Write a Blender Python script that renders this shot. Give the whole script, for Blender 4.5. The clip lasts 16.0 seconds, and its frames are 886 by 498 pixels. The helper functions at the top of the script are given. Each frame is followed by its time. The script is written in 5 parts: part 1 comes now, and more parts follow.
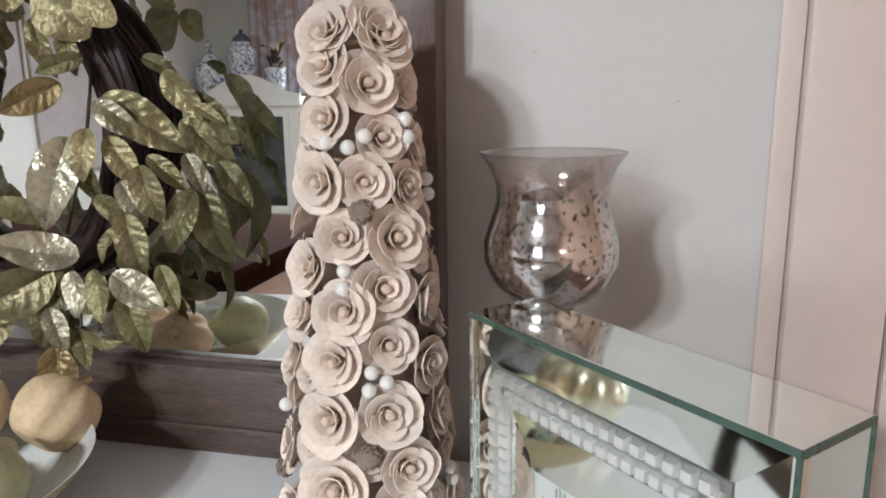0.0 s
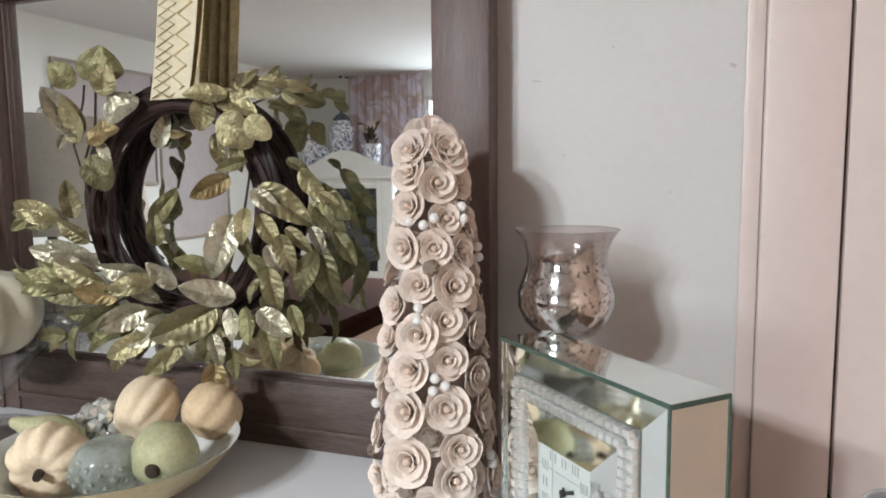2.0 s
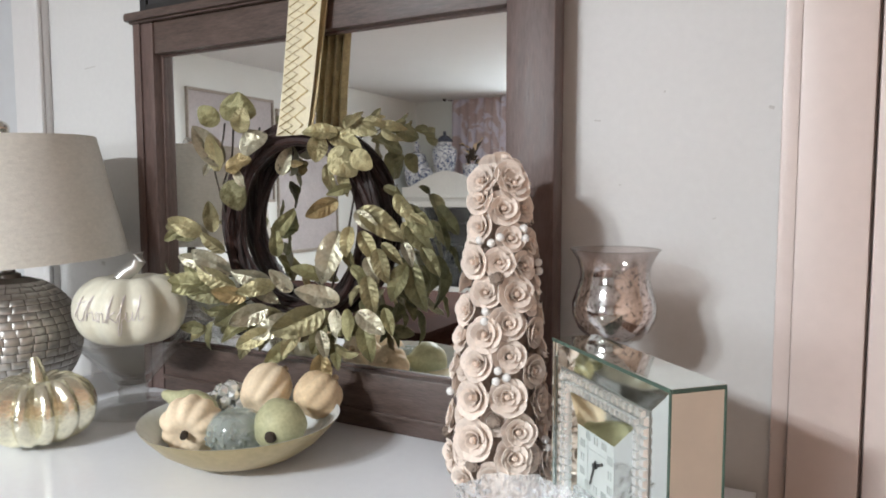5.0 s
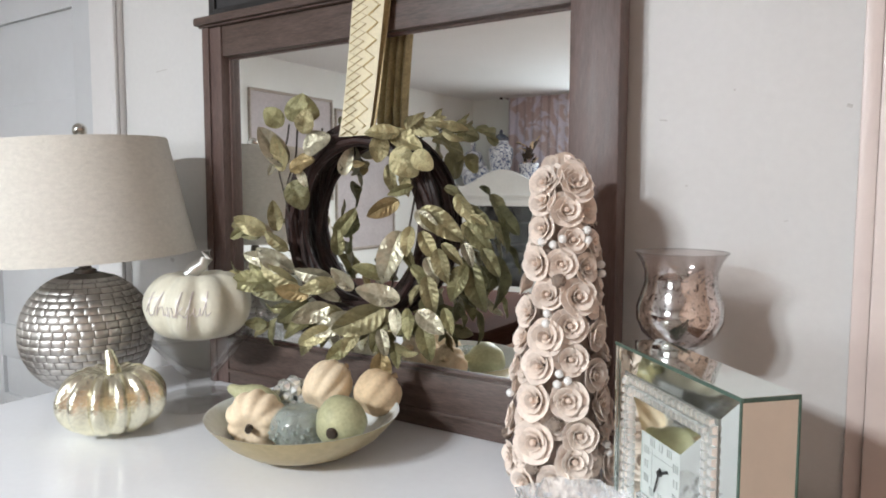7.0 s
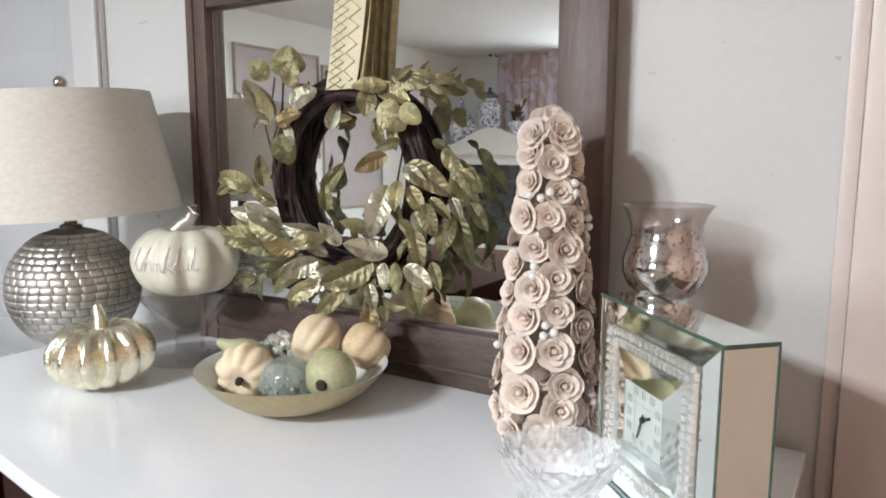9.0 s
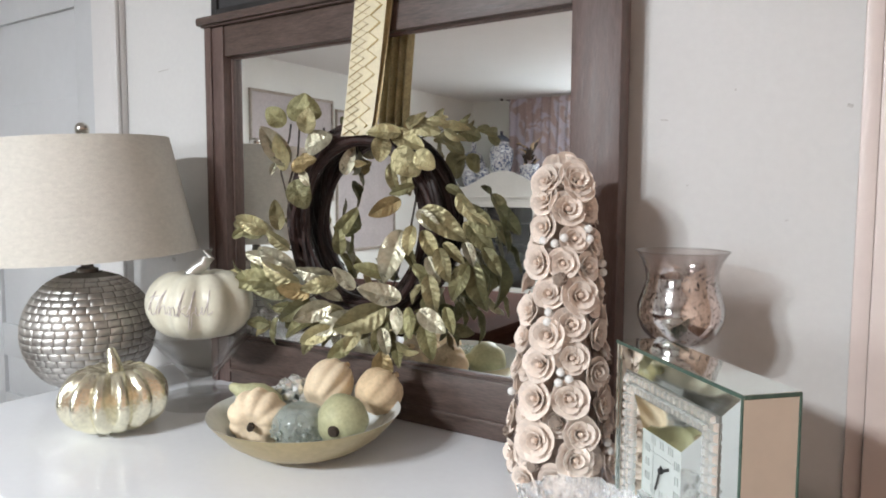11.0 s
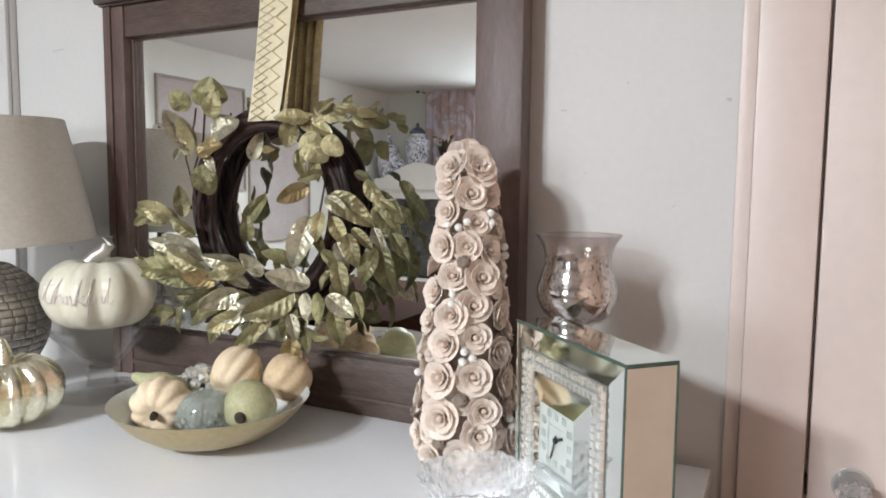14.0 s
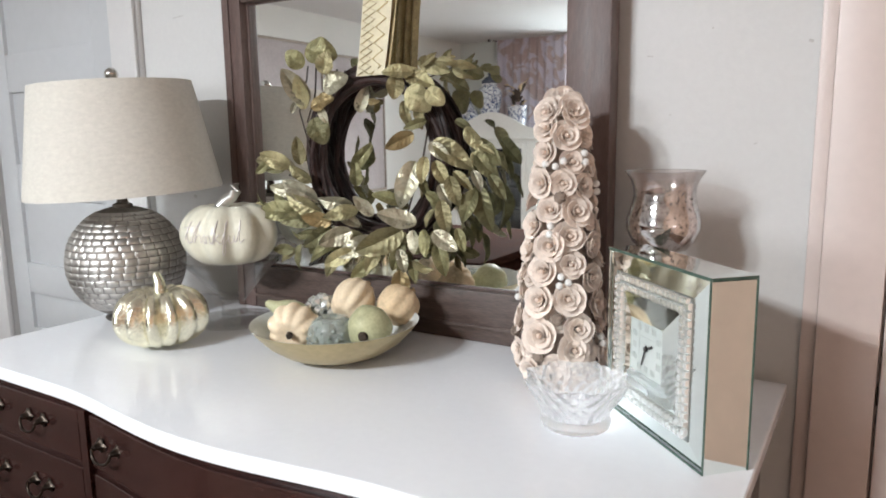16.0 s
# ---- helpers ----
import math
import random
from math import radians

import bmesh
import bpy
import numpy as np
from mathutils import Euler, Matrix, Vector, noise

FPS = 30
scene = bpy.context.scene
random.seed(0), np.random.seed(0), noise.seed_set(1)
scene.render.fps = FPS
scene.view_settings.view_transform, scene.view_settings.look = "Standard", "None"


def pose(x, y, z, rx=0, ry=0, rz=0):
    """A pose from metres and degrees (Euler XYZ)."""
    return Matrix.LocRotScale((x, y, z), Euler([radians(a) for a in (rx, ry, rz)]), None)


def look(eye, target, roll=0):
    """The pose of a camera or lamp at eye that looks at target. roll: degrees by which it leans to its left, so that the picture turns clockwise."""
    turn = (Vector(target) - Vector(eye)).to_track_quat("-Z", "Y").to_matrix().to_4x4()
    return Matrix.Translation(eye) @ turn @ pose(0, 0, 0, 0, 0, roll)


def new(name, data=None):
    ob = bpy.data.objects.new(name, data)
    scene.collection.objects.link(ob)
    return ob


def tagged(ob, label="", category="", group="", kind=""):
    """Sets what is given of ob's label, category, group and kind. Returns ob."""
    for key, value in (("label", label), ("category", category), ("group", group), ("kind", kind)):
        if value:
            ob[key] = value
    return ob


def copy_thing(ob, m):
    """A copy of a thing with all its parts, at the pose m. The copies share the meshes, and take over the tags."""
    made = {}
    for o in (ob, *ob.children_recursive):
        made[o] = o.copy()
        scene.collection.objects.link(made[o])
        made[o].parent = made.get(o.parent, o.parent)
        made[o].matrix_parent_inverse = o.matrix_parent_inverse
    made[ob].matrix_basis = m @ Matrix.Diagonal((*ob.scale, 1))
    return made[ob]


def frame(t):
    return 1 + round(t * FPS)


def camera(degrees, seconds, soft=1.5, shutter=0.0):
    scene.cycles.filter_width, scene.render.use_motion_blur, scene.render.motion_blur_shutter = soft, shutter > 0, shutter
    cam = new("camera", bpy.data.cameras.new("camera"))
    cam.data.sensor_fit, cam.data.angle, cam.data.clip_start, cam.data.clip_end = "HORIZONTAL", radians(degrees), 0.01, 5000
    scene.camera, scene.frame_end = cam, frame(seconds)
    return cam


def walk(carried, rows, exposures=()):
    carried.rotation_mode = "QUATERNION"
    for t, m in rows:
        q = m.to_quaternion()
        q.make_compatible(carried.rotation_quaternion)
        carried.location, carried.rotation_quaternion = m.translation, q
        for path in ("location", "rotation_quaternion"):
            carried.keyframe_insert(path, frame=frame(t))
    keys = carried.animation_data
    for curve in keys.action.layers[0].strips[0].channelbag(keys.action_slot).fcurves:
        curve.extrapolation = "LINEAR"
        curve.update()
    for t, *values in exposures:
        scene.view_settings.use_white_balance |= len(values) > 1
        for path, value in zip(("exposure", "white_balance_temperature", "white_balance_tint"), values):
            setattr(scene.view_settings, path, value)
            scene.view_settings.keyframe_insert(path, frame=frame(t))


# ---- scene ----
cam = camera(65.0, 16.0, soft=1.8)
PATH = [
    (0, (1.56, -0.81, 1.242), (1.126, 1.098, 0.829), -0.7),
    (0.5, (1.633, -0.894, 1.251), (0.993, 0.963, 0.876), -1.6),
    (1, (1.671, -0.958, 1.263), (0.968, 0.887, 0.948), -0.3),
    (1.5, (1.656, -1.01, 1.273), (0.911, 0.829, 1.018), -1.2),
    (2, (1.676, -1.07, 1.27), (0.996, 0.799, 1.055), -0.6),
    (2.5, (1.742, -1.119, 1.281), (1.042, 0.748, 1.128), 1.6),
    (3, (1.791, -1.159, 1.282), (0.943, 0.65, 1.188), 1.3),
    (3.5, (1.802, -1.181, 1.289), (0.866, 0.586, 1.243), 1.1),
    (4, (1.813, -1.203, 1.289), (0.84, 0.544, 1.26), 1.0),
    (4.5, (1.807, -1.21, 1.284), (0.851, 0.543, 1.161), 0.1),
    (4.7, (1.797, -1.218, 1.282), (0.855, 0.54, 1.131), 0.0),
    (7, (1.783, -1.226, 1.286), (0.7, 0.447, 1.121), 0.1),
    (7.5, (1.781, -1.228, 1.282), (0.682, 0.435, 1.123), 0.5),
    (8, (1.78, -1.233, 1.279), (0.676, 0.425, 1.104), 1.3),
    (8.5, (1.785, -1.229, 1.276), (0.719, 0.448, 1.052), 0.7),
    (8.7, (1.786, -1.229, 1.276), (0.739, 0.452, 0.996), 0.2),
    (10.8, (1.784, -1.227, 1.279), (0.702, 0.443, 1.078), 0.0),
    (11, (1.783, -1.231, 1.282), (0.699, 0.443, 1.121), 0.2),
    (11.5, (1.784, -1.234, 1.284), (0.706, 0.448, 1.197), 0.6),
    (12, (1.789, -1.236, 1.287), (0.731, 0.461, 1.277), 0.7),
    (12.5, (1.796, -1.238, 1.288), (0.806, 0.499, 1.326), 0.9),
    (13, (1.805, -1.233, 1.282), (0.93, 0.566, 1.29), 0.7),
    (13.5, (1.808, -1.236, 1.273), (0.971, 0.579, 1.19), 0.7),
    (14, (1.811, -1.242, 1.27), (0.933, 0.546, 1.09), 0.6),
    (14.5, (1.803, -1.256, 1.27), (0.878, 0.501, 1.032), 0.2),
    (15, (1.807, -1.306, 1.27), (0.811, 0.411, 1.027), -0.1),
    (15.5, (1.825, -1.368, 1.268), (0.788, 0.321, 0.998), -0.6),
    (16, (1.831, -1.401, 1.259), (0.789, 0.276, 0.942), -0.8),
]
EXPOSURES = [(0, -0.33), (2, -0.24), (4.5, -0.14), (7, -0.08), (12.5, -0.10), (14.5, -0.09), (16, -0.06)]
walk(cam, [(t, look(eye, target, roll)) for t, eye, target, roll in PATH], EXPOSURES)

# ---- world, light ----
world = bpy.data.worlds.new("sky")
scene.world = world
world.use_nodes = True
wn = world.node_tree
sky = wn.nodes.new("ShaderNodeTexSky")
sky.sky_type, sky.sun_disc, sky.sun_elevation, sky.sun_rotation = "NISHITA", False, radians(35), radians(200)
wn.nodes["Background"].inputs[1].default_value = 0.12
wn.links.new(sky.outputs[0], wn.nodes["Background"].inputs[0])


def area_lamp(name, m, sx, sy, power, colour, spread=180):
    data = bpy.data.lights.new(name, "AREA")
    data.shape, data.size, data.size_y, data.energy, data.color = "RECTANGLE", sx, sy, power, colour
    data.spread = radians(spread)
    ob = new(name, data)
    ob.matrix_world = m
    return ob


# daylight through the window of the far wall, and the two lamps of the ceiling
area_lamp("window_daylight", look((-0.48, -6.92, 1.52), (0.6, 0, 1.3)), 1.7, 1.4, 64, (0.86, 0.945, 1.0), 160)
for lamp_x in (0.17, 0.56):
    area_lamp("ceiling_light", look((lamp_x, -3.15, 2.39), (lamp_x + 0.05, -2.9, 0)), 0.20, 0.20, 88, (0.90, 0.955, 1.0))

# ---- materials ----


def mat(name, colour, rough=0.5, metal=0.0, vary=0.12, scale=6.0, grain=60.0, bump=0.05, trans=0.0, ior=1.45, coat=0.0, spec=0.5, stretch=(1, 1, 1), random_tint=0.0):
    """A surface with large stains, fine grain and relief, in object space."""
    m = bpy.data.materials.new(name)
    m.use_nodes = True
    n, l = m.node_tree.nodes, m.node_tree.links
    b = n["Principled BSDF"]
    co = n.new("ShaderNodeTexCoord")
    mp = n.new("ShaderNodeMapping")
    mp.inputs["Scale"].default_value = stretch
    l.new(co.outputs["Object"], mp.inputs[0])
    big = n.new("ShaderNodeTexNoise")
    big.inputs["Scale"].default_value, big.inputs["Detail"].default_value = scale, 4
    fine = n.new("ShaderNodeTexNoise")
    fine.inputs["Scale"].default_value, fine.inputs["Detail"].default_value = grain, 3
    l.new(mp.outputs[0], big.inputs[0]), l.new(mp.outputs[0], fine.inputs[0])
    add = n.new("ShaderNodeMath")
    add.operation = "ADD"
    l.new(big.outputs[0], add.inputs[0]), l.new(fine.outputs[0], add.inputs[1])
    ramp = n.new("ShaderNodeMapRange")
    ramp.inputs["From Min"].default_value, ramp.inputs["From Max"].default_value = 0.6, 1.4
    ramp.inputs["To Min"].default_value, ramp.inputs["To Max"].default_value = 1 - vary, 1 + vary
    l.new(add.outputs[0], ramp.inputs[0])
    last = ramp.outputs[0]
    if random_tint:
        info = n.new("ShaderNodeObjectInfo")
        r2 = n.new("ShaderNodeMapRange")
        r2.inputs["To Min"].default_value, r2.inputs["To Max"].default_value = 1 - random_tint, 1 + random_tint
        l.new(info.outputs["Random"], r2.inputs[0])
        mu = n.new("ShaderNodeMath")
        mu.operation = "MULTIPLY"
        l.new(last, mu.inputs[0]), l.new(r2.outputs[0], mu.inputs[1])
        last = mu.outputs[0]
    sc = n.new("ShaderNodeVectorMath")
    sc.operation = "SCALE"
    sc.inputs[0].default_value = colour
    l.new(last, sc.inputs["Scale"])
    l.new(sc.outputs[0], b.inputs["Base Color"])
    rr = n.new("ShaderNodeMapRange")
    rr.inputs["To Min"].default_value, rr.inputs["To Max"].default_value = rough * 0.8, min(1, rough * 1.25)
    l.new(big.outputs[0], rr.inputs[0])
    l.new(rr.outputs[0], b.inputs["Roughness"])
    b.inputs["Metallic"].default_value = metal
    b.inputs["Transmission Weight"].default_value = trans
    b.inputs["IOR"].default_value = ior
    b.inputs["Coat Weight"].default_value = coat
    b.inputs["Specular IOR Level"].default_value = spec
    if bump:
        bp = n.new("ShaderNodeBump")
        bp.inputs["Strength"].default_value, bp.inputs["Distance"].default_value = bump, 0.004
        l.new(add.outputs[0], bp.inputs["Height"])
        l.new(bp.outputs[0], b.inputs["Normal"])
    return m


def nodes_of(m):
    return m.node_tree.nodes, m.node_tree.links, m.node_tree.nodes["Principled BSDF"]


WALL = mat("wall_paint", (0.648, 0.640, 0.626), 0.50, vary=0.035, scale=2.5, grain=70, bump=0.16)
WALL_W = mat("wall_paint_warm", (0.76, 0.55, 0.43), 0.55, vary=0.03, scale=2.5, grain=90, bump=0.10)
TRIM = mat("trim_gloss_paint", (0.665, 0.65, 0.64), 0.32, vary=0.03, scale=4, grain=40, bump=0.06)
TRIM_W = mat("trim_warm_paint", (0.725, 0.615, 0.57), 0.35, vary=0.04, scale=4, grain=40, bump=0.06)
DOOR = mat("door_paint", (0.55, 0.56, 0.57), 0.35, vary=0.03, scale=4, grain=30, bump=0.06)
CEIL = mat("ceiling_paint", (0.82, 0.82, 0.81), 0.8, vary=0.03, scale=3, grain=120, bump=0.15)
# lighter copy of the wall paint: the far walls' brighter light is in it
WALL_LIT = mat("wall_paint_far_room", (0.86, 0.875, 0.845), 0.6, vary=0.03, scale=2.5, grain=90, bump=0.10)
SCUFF = mat("scuffed_paint", (0.50, 0.48, 0.46), 0.7, vary=0.2, scale=60)
FLOOR = mat("floor_wood", (0.13, 0.075, 0.05), 0.4, vary=0.3, scale=3, grain=30, stretch=(1, 8, 1))
TOPW = mat("dresser_white_enamel", (0.885, 0.90, 0.935), 0.17, vary=0.02, scale=5, grain=60, bump=0.02, coat=0.3)
MAHOG = mat("mahogany", (0.032, 0.013, 0.011), 0.24, vary=0.35, scale=4, grain=30, bump=0.03, coat=0.25, stretch=(1, 6, 6))
WALNUT = mat("mirror_walnut", (0.090, 0.061, 0.051), 0.42, vary=0.5, scale=5, grain=26, bump=0.14, stretch=(2, 8, 14))
WALNUT_V = mat("mirror_walnut_upright", (0.120, 0.078, 0.068), 0.42, vary=0.32, scale=5, grain=26, bump=0.12, stretch=(14, 8, 2))
SILVER = mat("mirror_silver", (0.93, 0.95, 0.94), 0.012, 1.0, vary=0.01, bump=0)
BEVEL = mat("bevelled_mirror", (0.82, 0.87, 0.84), 0.045, 1.0, vary=0.05, scale=14, grain=30, bump=0.008)
EDGE = mat("green_glass_edge", (0.060, 0.105, 0.082), 0.28, 0.0, vary=0.3, scale=40)
TRAY = mat("dark_silver_tray", (0.34, 0.36, 0.35), 0.35, 0.9, vary=0.2, scale=40, bump=0.0)
TABLEW = mat("dark_table_wood", (0.035, 0.016, 0.012), 0.85, vary=0.35, scale=4, grain=30, bump=0.03, spec=0.05, stretch=(6, 1, 6))
FACET = mat("silver_facet", (0.86, 0.88, 0.86), 0.16, 0.72, vary=0.12, scale=60, bump=0.0)
LINEN = mat("linen_shade", (0.64, 0.605, 0.54), 0.9, vary=0.12, scale=70, grain=420, bump=0.3, stretch=(1, 1, 2.2))
PEWTER = mat("pewter_brick", (0.53, 0.505, 0.475), 0.44, 1.0, vary=0.16, scale=14, grain=90, bump=0.05, random_tint=0.08)
PEWTER_D = mat("pewter_joint", (0.17, 0.15, 0.13), 0.5, 0.8, vary=0.25, scale=18, bump=0.08)
CHROME = mat("brushed_nickel", (0.66, 0.64, 0.60), 0.2, 1.0, vary=0.08, scale=30)
PALEINK = mat("rose_silver_script", (0.74, 0.69, 0.68), 0.34, 0.55, vary=0.2, scale=60, bump=0.02)
GOLD = mat("pale_gold_leaf", (0.86, 0.825, 0.66), 0.24, 1.0, vary=0.22, scale=34, grain=170, bump=0.30)
CREAM = mat("cream_glazed_pumpkin", (0.72, 0.69, 0.567), 0.30, vary=0.08, scale=12, grain=80, bump=0.06, coat=0.3)
SILVERINK = mat("silver_lettering", (0.56, 0.55, 0.52), 0.36, 0.85, vary=0.1, scale=50)
GLASS = mat("clear_glass", (0.97, 0.98, 0.98), 0.02, trans=1.0, vary=0.01, bump=0)
ROSE = mat("wood_curl_petal", (0.80, 0.685, 0.60), 0.65, vary=0.16, scale=30, grain=200, bump=0.12, random_tint=0.12)
ROSE_IN = mat("wood_curl_core", (0.72, 0.56, 0.46), 0.8, vary=0.2, scale=40, grain=200, bump=0.2)
PEARL = mat("pearl_bead", (0.86, 0.84, 0.81), 0.22, vary=0.04, scale=40, coat=0.5)
MOSS = mat("dried_cone_bud", (0.26, 0.20, 0.16), 0.85, vary=0.35, scale=60, bump=0.4)
FOAMC = mat("cone_core", (0.56, 0.45, 0.38), 0.9, vary=0.2, scale=40, bump=0.3)
VINE = mat("vine_bark", (0.028, 0.012, 0.010), 0.55, vary=0.4, scale=30, grain=120, bump=0.3, random_tint=0.4)
LEAF = mat("gold_green_leaf", (0.28, 0.247, 0.135), 0.36, 0.60, vary=0.34, scale=2.4, grain=16, bump=0.5, random_tint=0.28)
LEAF_S = mat("silver_gold_leaf", (0.40, 0.375, 0.280), 0.28, 0.68, vary=0.30, scale=2.4, grain=16, bump=0.5, random_tint=0.22)
LEAF_O = mat("olive_leaf", (0.175, 0.162, 0.080), 0.40, 0.48, vary=0.34, scale=2.4, grain=16, bump=0.5, random_tint=0.28)
LEAF_B = mat("bronze_leaf", (0.26, 0.195, 0.095), 0.34, 0.62, vary=0.30, scale=2.4, grain=16, bump=0.5, random_tint=0.2)
STEM = mat("wreath_stem", (0.05, 0.04, 0.03), 0.7, vary=0.3, scale=40)
RIB = mat("ribbon_satin", (0.72, 0.65, 0.46), 0.5, vary=0.10, scale=30, grain=200, bump=0.1)
RIB_D = mat("ribbon_gold_back", (0.46, 0.36, 0.19), 0.45, 0.2, vary=0.3, scale=40, grain=200, bump=0.1)
RIB_G = mat("ribbon_gold_zigzag", (0.40, 0.30, 0.13), 0.45, 0.3, vary=0.2, scale=60)
DISH = mat("gold_dish_outside", (0.48, 0.40, 0.24), 0.36, 0.75, vary=0.15, scale=10, grain=90, bump=0.05)
DISH_I = mat("capiz_dish_inside", (0.70, 0.72, 0.71), 0.28, 0.0, vary=0.10, scale=14, grain=70, bump=0.03)
PEACH = mat("peach_pumpkin_skin", (0.86, 0.70, 0.50), 0.75, vary=0.13, scale=20, grain=160, bump=0.2)
TAN = mat("tan_pumpkin_skin", (0.70, 0.53, 0.34), 0.75, vary=0.2, scale=18, grain=160, bump=0.2)
GREENG = mat("green_gourd_skin", (0.46, 0.45, 0.27), 0.5, vary=0.22, scale=22, grain=160, bump=0.2)
DKSTEM = mat("dark_dry_stem", (0.05, 0.035, 0.025), 0.8, vary=0.3, scale=50, bump=0.4)
MERCG = mat("frosted_teal_glass", (0.80, 0.87, 0.82), 0.14, 0.0, vary=0.15, scale=30, trans=0.72, bump=0.1)
FACEM = mat("clock_face_white", (0.60, 0.65, 0.62), 0.12, vary=0.05, scale=20, coat=1.0)
INKN = mat("numeral_grey", (0.44, 0.47, 0.45), 0.5, vary=0.1)
INK = mat("clock_ink", (0.03, 0.03, 0.03), 0.5, vary=0.1)
SIGNB = mat("sign_charcoal", (0.040, 0.038, 0.040), 0.65, vary=0.25, scale=12, grain=60, bump=0.1)
SIGNF = mat("sign_black_frame", (0.020, 0.018, 0.018), 0.45, vary=0.3, scale=20, bump=0.05)
CHALK = mat("chalk_white", (0.46, 0.46, 0.46), 0.8, vary=0.30, scale=45, grain=220)
GOLDINK = mat("bronze_lettering", (0.27, 0.18, 0.11), 0.5, 0.3, vary=0.15, scale=40)
CANVAS = mat("canvas_lavender_grey", (0.52, 0.48, 0.48), 0.8, vary=0.12, scale=5, grain=40, bump=0.1)
HUTCHW = mat("hutch_cream_paint", (0.84, 0.83, 0.79), 0.4, vary=0.05, scale=6, grain=40, bump=0.05)
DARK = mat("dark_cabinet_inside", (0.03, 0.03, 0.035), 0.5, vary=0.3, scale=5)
CHINA = mat("porcelain_white", (0.75, 0.78, 0.84), 0.15, vary=0.03, scale=20, coat=0.5)
FRAMEP = mat("picture_frame_taupe", (0.42, 0.37, 0.32), 0.6, vary=0.2, scale=20, grain=80)
CHINA_D = mat("porcelain_dark_blue", (0.10, 0.115, 0.16), 0.2, vary=0.4, scale=60, coat=0.4)
BRONZE = mat("antique_brass_pull", (0.045, 0.034, 0.026), 0.38, 0.8, vary=0.3, scale=50, bump=0.1)
CURT = mat("curtain_rust_violet", (0.40, 0.34, 0.40), 0.9, vary=0.3, scale=5, grain=40, bump=0.2)
CUTGLASS = mat("cut_glass", (0.955, 0.95, 0.95), 0.025, trans=0.84, vary=0.02, scale=30, bump=0)
KNOBG = mat("knob_glass", (0.74, 0.73, 0.72), 0.08, trans=0.35, vary=0.05, bump=0)

# rust blotches of the curtain's pattern; both tones paled, window light put into the colour
n_, l_, b_ = nodes_of(CURT)
c_ = n_.new("ShaderNodeTexCoord")
v_ = n_.new("ShaderNodeTexNoise")
v_.inputs["Scale"].default_value, v_.inputs["Detail"].default_value, v_.inputs["Distortion"].default_value = 4.5, 2, 1.5
l_.new(c_.outputs["Object"], v_.inputs[0])
r_ = n_.new("ShaderNodeValToRGB")
r_.color_ramp.elements[0].position, r_.color_ramp.elements[0].color = 0.46, (0.66, 0.62, 0.70, 1)
r_.color_ramp.elements[1].position, r_.color_ramp.elements[1].color = 0.56, (0.52, 0.41, 0.40, 1)
l_.new(v_.outputs[0], r_.inputs[0])
l_.new(r_.outputs[0], b_.inputs["Base Color"])

# blue painting on the porcelain
n_, l_, b_ = nodes_of(CHINA)
v_ = n_.new("ShaderNodeTexNoise")
v_.inputs["Scale"].default_value, v_.inputs["Detail"].default_value, v_.inputs["Distortion"].default_value = 46, 3, 1.2
c_ = n_.new("ShaderNodeTexCoord")
l_.new(c_.outputs["Object"], v_.inputs[0])
r_ = n_.new("ShaderNodeValToRGB")
r_.color_ramp.elements[0].position, r_.color_ramp.elements[0].color = 0.44, (0.09, 0.125, 0.24, 1)
r_.color_ramp.elements[1].position, r_.color_ramp.elements[1].color = 0.50, (0.82, 0.83, 0.86, 1)
l_.new(v_.outputs[0], r_.inputs[0])
l_.new(r_.outputs[0], b_.inputs["Base Color"])

# mercury glass: silvered patches worn away to clear glass
MERC = mat("mercury_glass", (0.84, 0.82, 0.81), 0.09, 1.0, vary=0.1, scale=40, bump=0.02)
n_, l_, b_ = nodes_of(MERC)
c_ = n_.new("ShaderNodeTexCoord")
v_ = n_.new("ShaderNodeTexNoise")
v_.inputs["Scale"].default_value, v_.inputs["Detail"].default_value = 190, 2
l_.new(c_.outputs["Object"], v_.inputs[0])
s_ = n_.new("ShaderNodeSeparateXYZ")
l_.new(c_.outputs["Object"], s_.inputs[0])
h_ = n_.new("ShaderNodeMapRange")
h_.inputs["From Min"].default_value, h_.inputs["From Max"].default_value = 0.325, 0.388
h_.inputs["To Min"].default_value, h_.inputs["To Max"].default_value = 0.26, 0.97
l_.new(s_.outputs[2], h_.inputs[0])
f_ = n_.new("ShaderNodeMapRange")
f_.inputs["From Min"].default_value, f_.inputs["From Max"].default_value = 0.57, 0.60
f_.inputs["To Max"].default_value = 0.6
l_.new(v_.outputs[0], f_.inputs[0])
k_ = n_.new("ShaderNodeMath")
k_.operation, k_.use_clamp = "ADD", True
l_.new(f_.outputs[0], k_.inputs[0]), l_.new(h_.outputs[0], k_.inputs[1])
g_ = n_.new("ShaderNodeMixShader")
fr_ = n_.new("ShaderNodeMath")
fr_.operation = "MULTIPLY"
fr_.inputs[1].default_value = 0.7
lw_ = n_.new("ShaderNodeLayerWeight")
pw_ = n_.new("ShaderNodeMath")
pw_.operation = "POWER"
pw_.inputs[1].default_value = 3.0
l_.new(lw_.outputs["Facing"], pw_.inputs[0]), l_.new(pw_.outputs[0], fr_.inputs[0])
t_ = n_.new("ShaderNodeBsdfTransparent")
t_.inputs[0].default_value = (0.90, 0.87, 0.86, 1)
gg_ = n_.new("ShaderNodeBsdfGlossy")
gg_.inputs["Roughness"].default_value = 0.02
